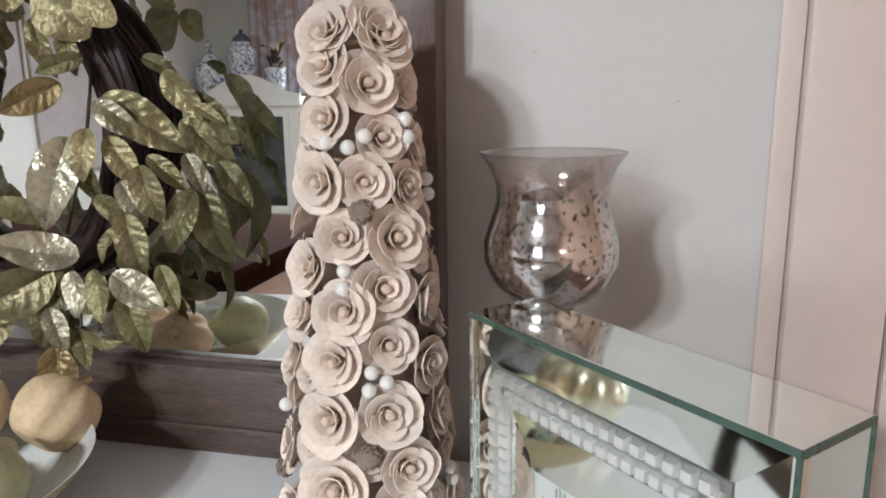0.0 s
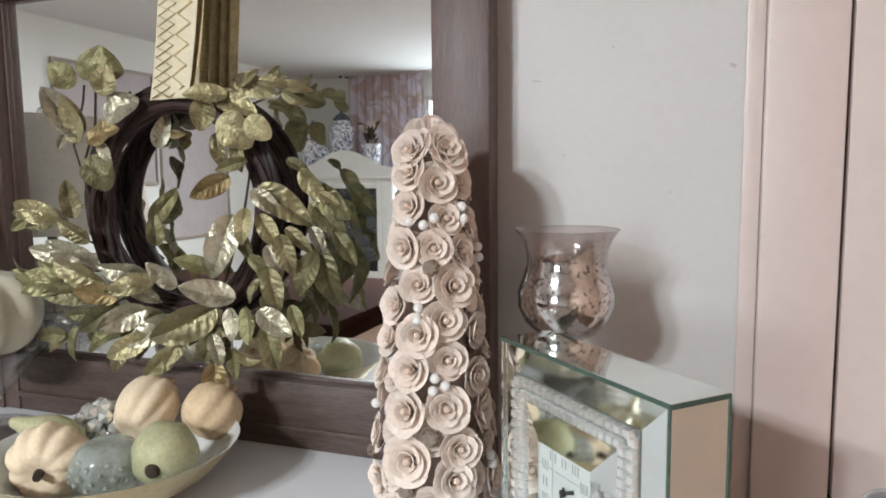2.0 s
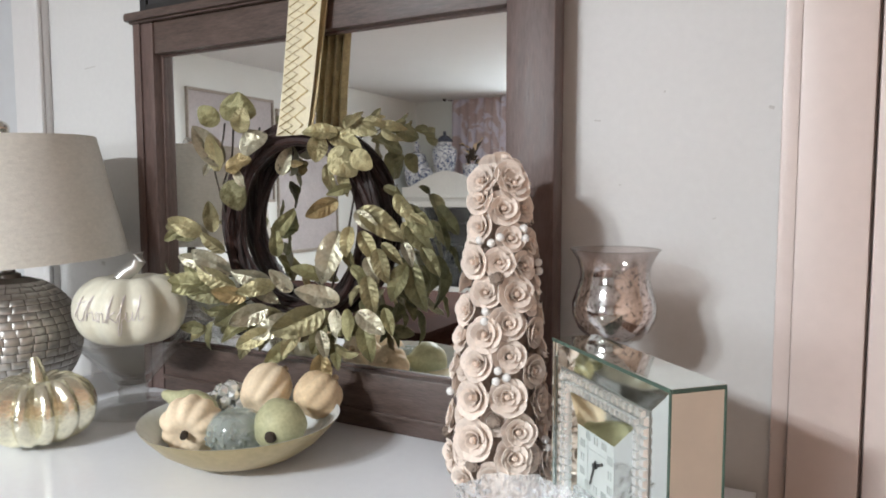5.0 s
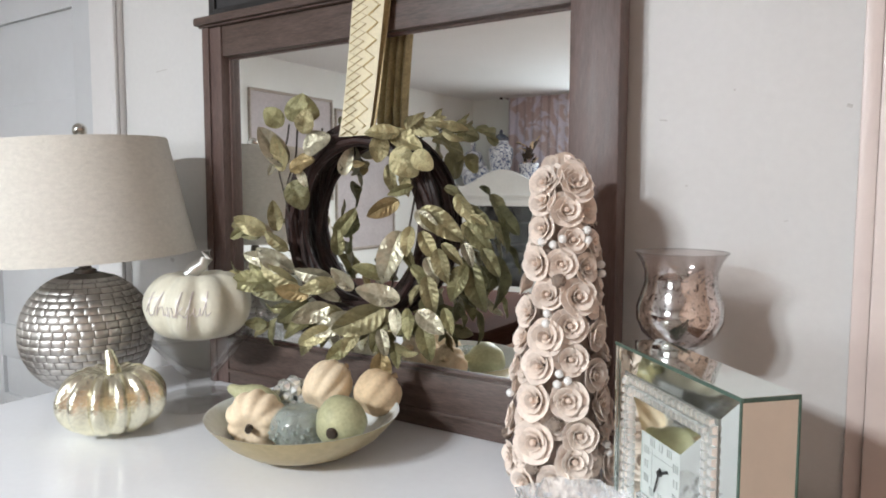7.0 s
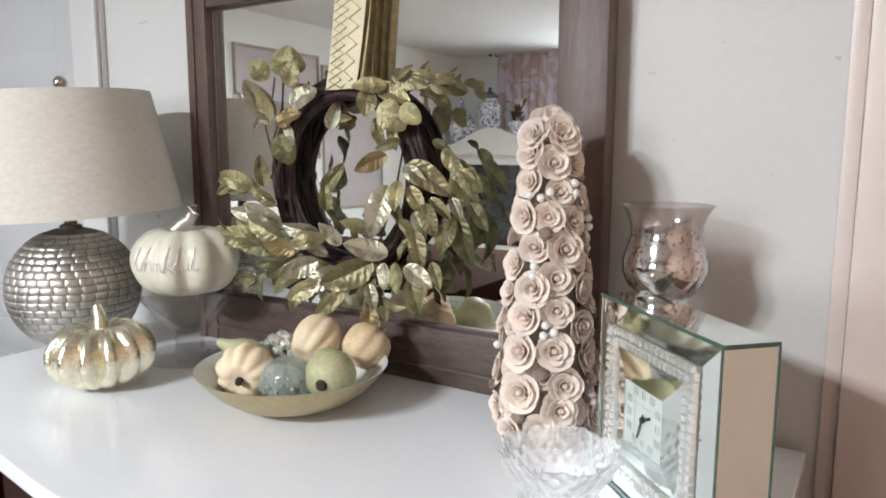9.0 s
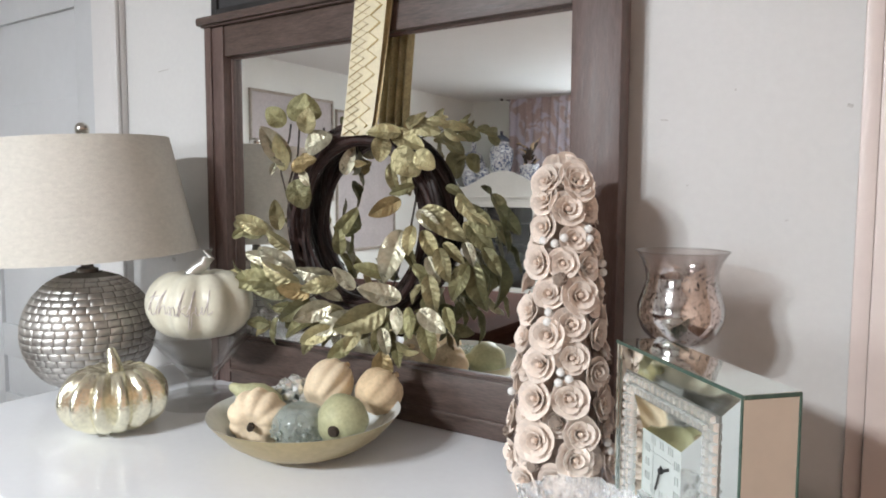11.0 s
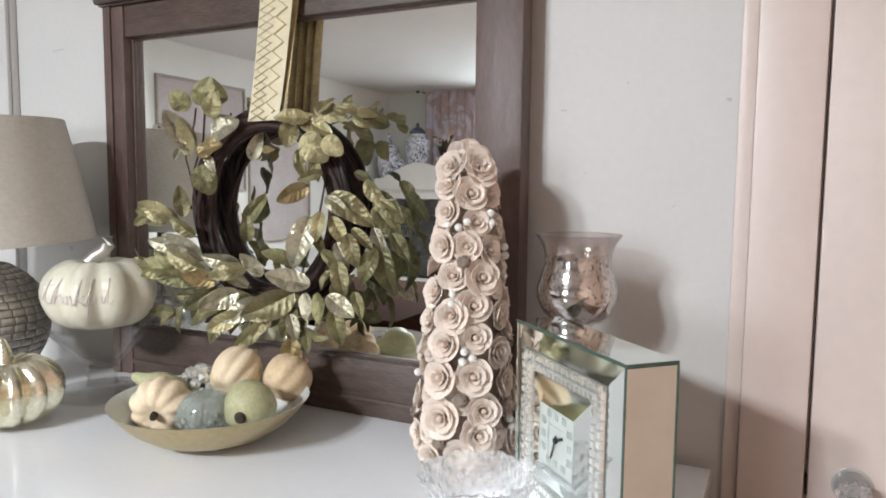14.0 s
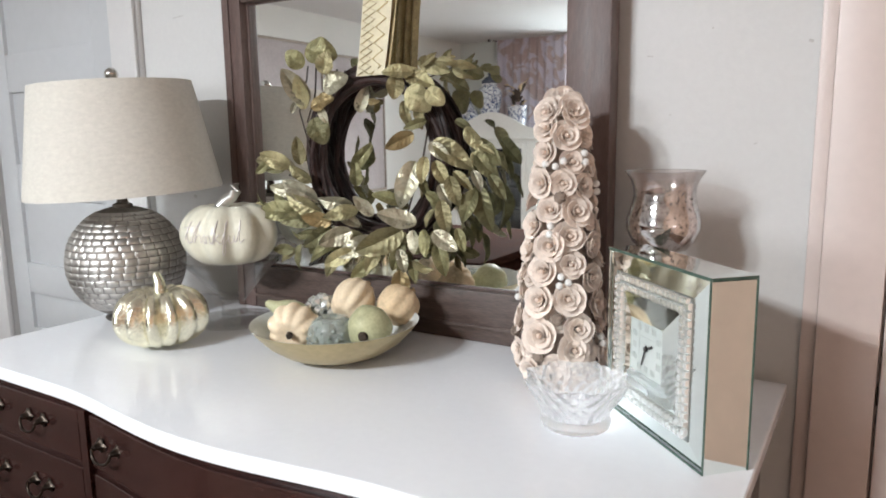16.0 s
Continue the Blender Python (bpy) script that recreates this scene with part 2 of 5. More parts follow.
l_.new(fr_.outputs[0], g_.inputs[0]), l_.new(t_.outputs[0], g_.inputs[1]), l_.new(gg_.outputs[0], g_.inputs[2])
x_ = n_.new("ShaderNodeMixShader")
l_.new(k_.outputs[0], x_.inputs[0]), l_.new(b_.outputs[0], x_.inputs[1]), l_.new(g_.outputs[0], x_.inputs[2])
l_.new(x_.outputs[0], n_["Material Output"].inputs[0])


def thin_glass(name, tint, gloss=0.9, rough=0.02):
    """A thin clear wall of glass: what lies behind shows, the rest is gloss by Fresnel."""
    m = mat(name, tint, rough, bump=0)
    n, l, b = nodes_of(m)
    fr = n.new("ShaderNodeLayerWeight")
    fr.inputs["Blend"].default_value = 0.5
    pw = n.new("ShaderNodeMath")
    pw.operation = "POWER"
    pw.inputs[1].default_value = 3.2
    l.new(fr.outputs["Facing"], pw.inputs[0])
    mu = n.new("ShaderNodeMath")
    mu.operation, mu.use_clamp = "MULTIPLY_ADD", True
    mu.inputs[1].default_value, mu.inputs[2].default_value = 0.75 * gloss, 0.05 * gloss
    l.new(pw.outputs[0], mu.inputs[0])
    t = n.new("ShaderNodeBsdfTransparent")
    t.inputs[0].default_value = (*tint, 1)
    g = n.new("ShaderNodeBsdfGlossy")
    g.inputs["Roughness"].default_value = rough
    x = n.new("ShaderNodeMixShader")
    l.new(mu.outputs[0], x.inputs[0]), l.new(t.outputs[0], x.inputs[1]), l.new(g.outputs[0], x.inputs[2])
    l.new(x.outputs[0], n["Material Output"].inputs[0])
    return m


THIN = thin_glass("thin_glass", (0.97, 0.98, 0.98), 1.0)
PRESSED = thin_glass("pressed_glass", (0.93, 0.925, 0.915), 0.95, 0.03)

# ---- mesh helpers ----


def part(name, bm, material, parent=None, label="", smooth=True, m=None):
    me = bpy.data.meshes.new(name)
    bm.to_mesh(me)
    bm.free()
    if smooth:
        for p in me.polygons:
            p.use_smooth = True
        me.set_sharp_from_angle(angle=radians(48))
    me.materials.append(material)
    ob = new(name, me)
    if parent:
        ob.parent = parent
    if m is not None:
        ob.matrix_basis = m
    return tagged(ob, label)


def again(ob, m, parent=None, name=None):
    """Another piece on the same mesh."""
    o = new(name or ob.name.split(".")[0], ob.data)
    o.parent = parent or ob.parent
    o.matrix_basis = m
    return o


def thing(name, m, label, category, group="", kind=""):
    e = new(name)
    e.empty_display_size = 0.05
    e.matrix_basis = m
    return tagged(e, label, category, group, kind)


def box(x0, x1, y0, y1, z0, z1, bevel=0.0, bm=None):
    own = bmesh.new()
    bmesh.ops.create_cube(own, size=1)
    for v in own.verts:
        v.co = Vector(((x0 + x1) / 2 + v.co.x * (x1 - x0), (y0 + y1) / 2 + v.co.y * (y1 - y0), (z0 + z1) / 2 + v.co.z * (z1 - z0)))
    if bevel:
        bmesh.ops.bevel(own, geom=own.edges[:], offset=bevel, segments=2, affect="EDGES", profile=0.6)
    if bm is None:
        return own
    me = bpy.data.meshes.new("tmp")
    own.to_mesh(me)
    own.free()
    bm.from_mesh(me)
    bpy.data.meshes.remove(me)
    return bm


def lathe(profile, n=48, wave=None, bm=None):
    """Turns (radius, height) pairs round z; wave(angle, height) scales the radius."""
    bm = bm or bmesh.new()
    rings = []
    for r, z in profile:
        if r < 1e-5:
            rings.append([bm.verts.new((0, 0, z))])
        else:
            ring = []
            for i in range(n):
                a = 2 * math.pi * i / n
                k = wave(a, z) if wave else 1
                ring.append(bm.verts.new((r * k * math.cos(a), r * k * math.sin(a), z)))
            rings.append(ring)
    for a, b in zip(rings, rings[1:]):
        for i in range(n):
            j = (i + 1) % n
            if len(a) == 1 and len(b) == 1:
                continue
            if len(a) == 1:
                bm.faces.new((a[0], b[j], b[i]))
            elif len(b) == 1:
                bm.faces.new((a[i], a[j], b[0]))
            else:
                bm.faces.new((a[i], a[j], b[j], b[i]))
    bmesh.ops.recalc_face_normals(bm, faces=bm.faces[:])
    return bm


def tube(points, radius, n=8, bm=None, closed=False, taper=None):
    bm = bm or bmesh.new()
    pts = [Vector(p) for p in points]
    rings = []
    up = Vector((0.13, 0.21, 0.97))
    for i, p in enumerate(pts):
        a = pts[i - 1] if (i or closed) else p
        b = pts[(i + 1) % len(pts)] if (i + 1 < len(pts) or closed) else p
        t = (b - a).normalized()
        u = t.cross(up)
        if u.length < 1e-3:
            u = t.cross(Vector((1, 0, 0)))
        u.normalize()
        w = t.cross(u)
        r = radius * (taper(i / max(1, len(pts) - 1)) if taper else 1)
        rings.append([bm.verts.new(p + r * (math.cos(2 * math.pi * k / n) * u + math.sin(2 * math.pi * k / n) * w)) for k in range(n)])
    pairs = list(zip(rings, rings[1:])) + ([(rings[-1], rings[0])] if closed else [])
    for a, b in pairs:
        for k in range(n):
            bm.faces.new((a[k], a[(k + 1) % n], b[(k + 1) % n], b[k]))
    if not closed:
        bm.faces.new(rings[0][::-1]), bm.faces.new(rings[-1])
    return bm


def prism(outline, z0, z1, bevel=0.0):
    """An outline in the plan, raised from z0 to z1."""
    bm = bmesh.new()
    low = [bm.verts.new((x, y, z0)) for x, y in outline]
    high = [bm.verts.new((x, y, z1)) for x, y in outline]
    bm.faces.new(low[::-1])
    top = bm.faces.new(high)
    n = len(outline)
    for i in range(n):
        bm.faces.new((low[i], low[(i + 1) % n], high[(i + 1) % n], high[i]))
    bmesh.ops.recalc_face_normals(bm, faces=bm.faces[:])
    if bevel:
        es = [e for e in bm.edges if abs(e.verts[0].co.z - e.verts[1].co.z) < 1e-6]
        bmesh.ops.bevel(bm, geom=es, offset=bevel, segments=3, affect="EDGES", profile=0.6)
    return bm


def pumpkin(radius, height, ribs=10, depth=0.12, dimple=0.18, lean=0.0):
    nu, nv = ribs * 8, 24
    bm = bmesh.new()
    rows = []
    for j in range(nv + 1):
        f = math.pi * j / nv
        row = []
        for i in range(nu):
            a = 2 * math.pi * i / nu
            g = abs(math.cos(ribs * a / 2)) ** 3
            g2 = 0.02 * math.sin(3 * a + 1) + 0.015 * math.sin(5 * a)
            r = radius * (math.sin(f) ** 0.8) * (1 - depth * g * math.sin(f) ** 0.5 + g2)
            z = height / 2 * math.cos(f) - dimple * height * math.exp(-((math.sin(f) / 0.30) ** 2)) * (1 if math.cos(f) > 0 else -0.6)
            z -= depth * 0.3 * height * g * max(0, math.cos(f)) * math.sin(f)
            row.append(bm.verts.new((r * math.cos(a) + lean * z, r * math.sin(a), z + height / 2)))
        rows.append(row)
    for a, b in zip(rows, rows[1:]):
        for i in range(nu):
            bm.faces.new((a[i], b[i], b[(i + 1) % nu], a[(i + 1) % nu]))
    bmesh.ops.remove_doubles(bm, verts=bm.verts[:], dist=1e-5)
    bmesh.ops.recalc_face_normals(bm, faces=bm.faces[:])
    return bm


def stalk(path, r0, r1):
    bm = bmesh.new()
    tube(path, r0, 12, bm, taper=lambda f: 1 + (r1 / r0 - 1) * f ** 0.7)
    return bm


def frame_bars(x0, x1, z0, z1, w, y0, y1, bevel):
    """Four mitre-less bars round an opening in an upright plane: left, right, bottom, top."""
    return [box(x0, x0 + w, y0, y1, z0, z1, bevel), box(x1 - w, x1, y0, y1, z0, z1, bevel),
            box(x0 + w, x1 - w, y0, y1, z0, z0 + w, bevel), box(x0 + w, x1 - w, y0, y1, z1 - w, z1, bevel)]


def letters(text, size, depth, shear=0.0, spacing=1.0, bold=0.0):
    c = bpy.data.curves.new("letters", "FONT")
    c.body, c.size, c.extrude, c.shear, c.space_character, c.offset = text, size, depth, shear, spacing, bold
    ob = bpy.data.objects.new("letters", c)
    scene.collection.objects.link(ob)
    me = bpy.data.meshes.new_from_object(ob.evaluated_get(bpy.context.evaluated_depsgraph_get()))
    bpy.data.objects.remove(ob)
    bm = bmesh.new()
    bm.from_mesh(me)
    bpy.data.meshes.remove(me)
    return bm

# ---- the room ----
XL, XR, YB, HC, TOP = -2.78, 3.05, -6.60, 2.43, 0.80


def slab(name, kind_label, material, *boxes):
    bm = bmesh.new()
    for b in boxes:
        box(*b, bm=bm)
    return tagged(part(name, bm, material, smooth=False), kind_label, name.split("_")[0], kind="structure")


slab("floor", "dark brown wooden floor boards of the room", FLOOR, (XL, XR, YB, 0.0, -0.1, 0.0))
slab("ceiling", "flat white painted ceiling over the room", CEIL, (XL, XR, YB, 0.0, HC, HC + 0.1))
slab("wall_north", "off-white painted plaster wall behind the dresser", WALL,
     (XL, -1.08, 0, 0.12, 0, HC), (-1.08, -0.253, 0, 0.12, 2.01, HC), (-0.253, 1.860, 0, 0.12, 0, HC), (1.860, 2.66, 0, 0.12, 2.03, HC), (2.66, XR, 0, 0.12, 0, HC))
# added unseen slab: keeps the sky out and darkens the door gaps
slab("wall_backing", "added dark slab behind the doors, blocking sky light", DARK, (XL, XR, 0.1205, 0.16, 0, HC))
slab("wall_west", "off-white painted wall with a large picture", WALL_LIT, (XL - 0.12, XL, YB - 0.12, 0.12, 0, HC))
slab("wall_east", "warm blush painted wall beside the dresser", WALL_W, (XR, XR + 0.12, YB - 0.12, 0.12, 0, HC))
WX0, WX1, WZ0, WZ1 = -1.30, 0.34, 0.80, 2.16
slab("wall_south", "off-white painted wall with the window", WALL_LIT,
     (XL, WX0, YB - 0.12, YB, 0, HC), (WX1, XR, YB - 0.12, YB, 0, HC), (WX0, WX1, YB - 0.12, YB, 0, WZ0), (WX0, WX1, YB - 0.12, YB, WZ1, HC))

# window of the far wall
win = thing("window_1", pose(0, YB, 0), "white painted sash window letting in daylight", "window", kind="structure")
for b in frame_bars(WX0, WX1, WZ0, WZ1, 0.05, -0.10, -0.02, 0.004):
    part("window_frame", b, TRIM, win)
part("glazing_bar", box((WX0 + WX1) / 2 - 0.02, (WX0 + WX1) / 2 + 0.02, -0.09, -0.03, WZ0 + 0.05, WZ1 - 0.05, 0.003), TRIM, win)
part("glazing_bar", box(WX0 + 0.05, (WX0 + WX1) / 2 - 0.02, -0.09, -0.03, 1.46, 1.50, 0.003), TRIM, win)
part("glazing_bar", box((WX0 + WX1) / 2 + 0.02, WX1 - 0.05, -0.09, -0.03, 1.46, 1.50, 0.003), TRIM, win)
part("window_sill", box(WX0 - 0.06, WX1 + 0.06, 0.0, 0.08, WZ0 - 0.03, WZ0, 0.004), TRIM, win)
for x0, x1 in ((WX0 + 0.05, (WX0 + WX1) / 2 - 0.02), ((WX0 + WX1) / 2 + 0.02, WX1 - 0.05)):
    for z0, z1 in ((WZ0 + 0.05, 1.46), (1.50, WZ1 - 0.05)):
        p = part("pane", box(x0, x1, -0.065, -0.06, z0, z1), GLASS, win, smooth=False)
        p.visible_shadow = False


def curtain(x0, x1, label):
    bm = bmesh.new()
    nx, zs = 90, (0.25, 0.9, 1.5, 2.0, 2.41)
    for off in (0.0, 0.006):
        rows = []
        for z in zs:
            rows.append([bm.verts.new((x0 + (x1 - x0) * i / nx, YB + 0.13 + off + 0.035 * math.sin(i * 0.62 + 0.6 * math.sin(z * 2)) * (0.5 + 0.5 * (2.4 - z) / 2), z)) for i in range(nx + 1)])
        for a, b in zip(rows, rows[1:]):
            for i in range(nx):
                bm.faces.new((a[i], a[i + 1], b[i + 1], b[i]))
    return tagged(part("curtain", bm, CURT), label, "curtain", "curtains at the window")


curtain(-2.20, -1.26, "rust and violet patterned curtain hanging in folds beside the window")
curtain(0.24, 0.95, "rust and violet patterned curtain hanging in folds beside the window")
rod = thing("curtain_rod", pose(0, YB + 0.13, 2.420), "slim white painted rod holding the curtains", "curtain rod")
part("rod", tube([(-2.30, 0.003, 0), (1.05, 0.003, 0)], 0.009), TRIM, rod)
for x in (-2.30, 1.05):
    part("knob", lathe([(0, -0.02), (0.02, -0.01), (0.022, 0.0), (0.02, 0.01), (0, 0.02)], 16), BRONZE, rod, m=pose(x, 0.003, 0))
for x in (-2.25, 1.0):
    part("bracket", box(x - 0.008, x + 0.008, -0.13, 0.0, -0.012, 0.012, 0.002), BRONZE, rod)

# panelled door at the left of the dresser
d1 = thing("door_1", pose(0, 0, 0), "white painted five-panel wooden door, closed", "door", kind="structure")
dx0, dx1, dz1 = -1.065, -0.268, 1.995
part("door_stile", box(dx0, dx0 + 0.11, 0.012, 0.052, 0.005, dz1, 0.003), DOOR, d1)
part("door_stile", box(dx1 - 0.135, dx1, 0.012, 0.052, 0.005, dz1, 0.003), DOOR, d1)
rails = [(0.005, 0.14), (0.41, 0.54), (0.68, 0.80), (1.05, 1.180), (1.445, 1.582), (1.860, dz1)]
for z0, z1 in rails:
    part("door_rail", box(dx0 + 0.11, dx1 - 0.135, 0.0125, 0.0515, z0, z1, 0.003), DOOR, d1)
for (a, b), (c, d) in zip(rails, rails[1:]):
    part("door_panel", box(dx0 + 0.105, dx1 - 0.13, 0.026, 0.042, b - 0.004, c + 0.004, 0.006), DOOR, d1)
for x0, x1, z0, z1 in ((dx1 + 0.012, dx1 + 0.155, 0, 2.13), (dx0 - 0.155, dx0 - 0.012, 0, 2.13), (dx0 - 0.012, dx1 + 0.012, 2.005, 2.13)):
    tagged(part("trim", box(x0, x1, -0.022, 0.0, z0, z1, 0.006), TRIM), "white painted door casing on the wall", "casing", kind="structure")
    if z0 == 0:
        s = 1 if x0 > dx0 else -1
        e = x1 if s > 0 else x0
        tagged(part("trim", box(min(e - s * 0.03, e), max(e - s * 0.03, e), -0.034, -0.0225, z0, z1, 0.005), TRIM), "raised outer bead of the door casing", "casing", kind="structure")

# casing and door at the right of the dresser
tagged(part("trim", box(1.735, 1.760, -0.010, 0.0, 0, 2.2, 0.005), TRIM_W), "thin painted bead beside the door casing", "casing", kind="structure")
tagged(part("trim", box(1.760, 1.8585, -0.026, 0.0, 0, 2.2, 0.005), TRIM_W), "blush painted door casing board", "casing", kind="structure")
d2 = thing("door_2", pose(0, 0, 0), "blush painted flush door standing in its frame", "door", kind="structure")
part("door_slab", box(1.8635, 2.655, -0.022, 0.018, 0.006, 2.025, 0.003), TRIM_W, d2)
knob2 = part("door_knob", lathe([(0, 0), (0.030, 0.002), (0.030, 0.007), (0.010, 0.010), (0.010, 0.030), (0.02, 0.034), (0.029, 0.048), (0.027, 0.062), (0.015, 0.070), (0, 0.071)], 32, wave=lambda a, h: 1 + (0.09 * math.cos(8 * a) if h > 0.032 else 0)), CUTGLASS, d2, "faceted clear glass knob", smooth=False, m=pose(1.925, -0.022, 0.812, 90) @ Matrix.Scale(0.85, 4))
part("rosette", lathe([(0, 0), (0.034, 0.0), (0.034, 0.004), (0.028, 0.007), (0, 0.008)], 24), KNOBG, knob2, "pale painted rosette", m=pose(0, 0, -0.0005))
part("door_jamb", box(1.8595, 1.8625, 0.0, 0.12, 0.0, 2.025), TRIM_W, d2, smooth=False)
part("latch_plate", box(1.8602, 1.8632, -0.0228, -0.004, 0.785, 0.815, 0.0008), BRONZE, d2, "small dark latch plate", smooth=False)
tagged(part("baseboard", box(-0.12, 1.73, -0.016, 0, 0, 0.14, 0.004), TRIM), "white painted baseboard along the wall", "baseboard", kind="structure")

# small scuffs and filled nail holes on the wall
wall_n = bpy.data.objects["wall_north"]
for x, z, w, h, turn in ((1.442, 1.409, 0.012, 0.0022, 6), (1.484, 1.296, 0.004, 0.002, 0), (1.556, 1.452, 0.003, 0.003, 0), (0.056, 1.619, 0.048, 0.0022, -4), (1.720, 1.416, 0.008, 0.005, 20), (0.078, 1.092, 0.014, 0.010, 12), (1.640, 1.240, 0.006, 0.0015, -20)):
    part("scuff", box(-w / 2, w / 2, -0.0006, 0.0004, -h / 2, h / 2), SCUFF, wall_n, "grey scuff mark", smooth=False, m=pose(x, -0.0002, z, 0, turn, 0))

# ---- dresser ----
DX0, DX1 = 0.09, 1.72


def front(x, y_flat=-0.711, bow=0.038):
    u = (x - 0.93) / 0.42
    return y_flat - bow * (0.5 + 0.5 * math.cos(math.pi * max(-1, min(1, u))))


def plan(inset, back=-0.022, n=64):
    x0, x1 = DX0 + inset, DX1 - inset
    pts = [(x0, back), (x0, front(x0) + inset + 0.02), (x0 + 0.008, front(x0) + inset + 0.006), (x0 + 0.02, front(x0) + inset)]
    pts += [(x0 + 0.03 + (x1 - x0 - 0.06) * i / n, front(x0 + 0.03 + (x1 - x0 - 0.06) * i / n) + inset) for i in range(n + 1)]
    pts += [(x1 - 0.02, front(x1) + inset), (x1 - 0.008, front(x1) + inset + 0.006), (x1, front(x1) + inset + 0.02), (x1, back)]
    return pts


dr = thing("dresser", pose(0, 0, 0), "bow-fronted mahogany dresser with a white enamel top", "dresser")
part("top", prism(plan(0.0), TOP - 0.027, TOP, 0.005), TOPW, dr, "thick white painted top", smooth=False)
part("body", prism(plan(0.035, back=-0.03), 0.10, TOP - 0.029), MAHOG, dr, "dark red-brown mahogany carcass", smooth=False)
part("plinth", prism(plan(0.022, back=-0.028), 0.0, 0.098, 0.004), MAHOG, dr, smooth=False)


def drawer_front(x0, x1, z0, z1):
    n = 24
    out = [(x0 + (x1 - x0) * i / n, front(x0 + (x1 - x0) * i / n) + 0.024) for i in range(n + 1)]
    out += [(x, y + 0.014) for x, y in out[::-1]]
    return prism(out, z0, z1, 0.003)


def bail_pull(drawer, x, z):
    """Two backplates and a swinging bail."""
    y = front(x) + 0.023
    for s in (-1, 1):
        part("pull_plate", lathe([(0, 0), (0.013, 0.0), (0.017, 0.002), (0.012, 0.004), (0.006, 0.012), (0.007, 0.018), (0, 0.02)], 10, wave=lambda a, h: 1 + 0.34 * math.cos(4 * a)), BRONZE, drawer, m=pose(x + s * 0.027, y, z, 90) @ Matrix.Scale(0.85, 4))
    part("pull_bail", tube([(x + 0.027 * math.cos(math.pi * (1 + k / 12)) * (1.0 + 0.18 * math.sin(math.pi * k / 12)), y - 0.018 - 0.006 * math.sin(math.pi * k / 12), z + 0.023 * math.sin(math.pi * (1 + k / 12))) for k in range(13)], 0.0030), BRONZE, drawer)


for z0, z1 in ((0.640, 0.746), (0.475, 0.626), (0.295, 0.460), (0.115, 0.280)):
    for x0, x1, pulls in ((0.150, 0.545, (0.225, 0.395)), (0.590, 1.235, (0.665, 1.17)), (1.275, 1.660, (1.38, 1.56))):
        dw = part("drawer", drawer_front(x0, x1, z0, z1), MAHOG, dr, smooth=False)
        for px in pulls:
            bail_pull(dw, px, (z0 + z1) / 2 + 0.008)

for x in (0.5675, 1.255):
    part("divider", prism([(x - 0.011, front(x) + 0.020), (x + 0.011, front(x) + 0.020), (x + 0.011, front(x) + 0.034), (x - 0.011, front(x) + 0.034)], 0.11, 0.752, 0.002), MAHOG, dr, smooth=False)

# ---- mirror standing on the dresser ----
mi = thing("dresser_mirror", pose(0, 0, TOP), "large mirror in a dark walnut frame with a moulded cap", "mirror")
part("stile", box(0.325, 0.388, -0.070, -0.022, 0.0, 0.886, 0.004), WALNUT_V, mi)
part("stile", box(1.296, 1.387, -0.070, -0.022, 0.0, 0.886, 0.004), WALNUT_V, mi)
part("top_rail", box(0.3885, 1.2955, -0.066, -0.022, 0.813, 0.886, 0.003), WALNUT, mi)
part("bottom_rail", box(0.3885, 1.2955, -0.068, -0.022, 0.0, 0.117, 0.004), WALNUT, mi)
part("stile_strip", box(0.325, 0.349, -0.0745, -0.0705, 0.0, 0.886, 0.0015), WALNUT_V, mi)
part("rail_bead", box(0.3885, 1.2955, -0.0735, -0.0685, 0.030, 0.040, 0.002), WALNUT, mi)
part("cap", box(0.306, 1.410, -0.088, -0.018, 0.890, 0.912, 0.009), WALNUT, mi, "rounded projecting cap moulding")
part("cap_bead", box(0.318, 1.398, -0.079, -0.020, 0.8862, 0.8898, 0.001), WALNUT, mi)
for b in frame_bars(0.385, 1.299, 0.114, 0.816, 0.008, -0.046, -0.036, 0.002):
    part("glass_rebate", b, WALNUT_V, mi)
part("glass", box(0.388, 1.296, -0.040, -0.034, 0.117, 0.813), SILVER, mi, "silvered mirror glass", smooth=False)

# ---- sign on the mirror's cap ----
sg = thing("wooden_sign", pose(0.855, -0.046, TOP + 0.9125), "black framed charcoal sign lettered in white and bronze", "sign")
SW, SH = 0.523, 0.215
for b in frame_bars(-SW, SW, 0, SH, 0.021, -0.012, 0.012, 0.002):
    part("frame", b, SIGNF, sg, smooth=False)
part("board", box(-SW + 0.02, SW - 0.02, -0.004, 0.008, 0.02, SH - 0.02), SIGNB, sg, "charcoal painted board", smooth=False)


def islands(bm):
    """The separate characters of a lettering, from left to right."""
    left, out = set(bm.verts), []
    while left:
        seed_v = left.pop()
        group_v, todo = {seed_v}, [seed_v]
        while todo:
            for e in todo.pop().link_edges:
                for v in e.verts:
                    if v in left:
                        left.discard(v), group_v.add(v), todo.append(v)
        out.append(group_v)
    out.sort(key=lambda g: min(v.co.x for v in g))
    joined = []
    for g in out:
        if joined and min(v.co.x for v in g) < max(v.co.x for v in joined[-1]):
            joined[-1] |= g
        else:
            joined.append(g)
    out = joined
    made = []
    for g in out:
        one, of = bmesh.new(), {}
        for v in g:
            of[v] = one.verts.new(v.co)
        for f in bm.faces:
            if f.verts[0] in g:
                one.faces.new([of[v] for v in f.verts])
        made.append(one)
    bm.free()
    return made


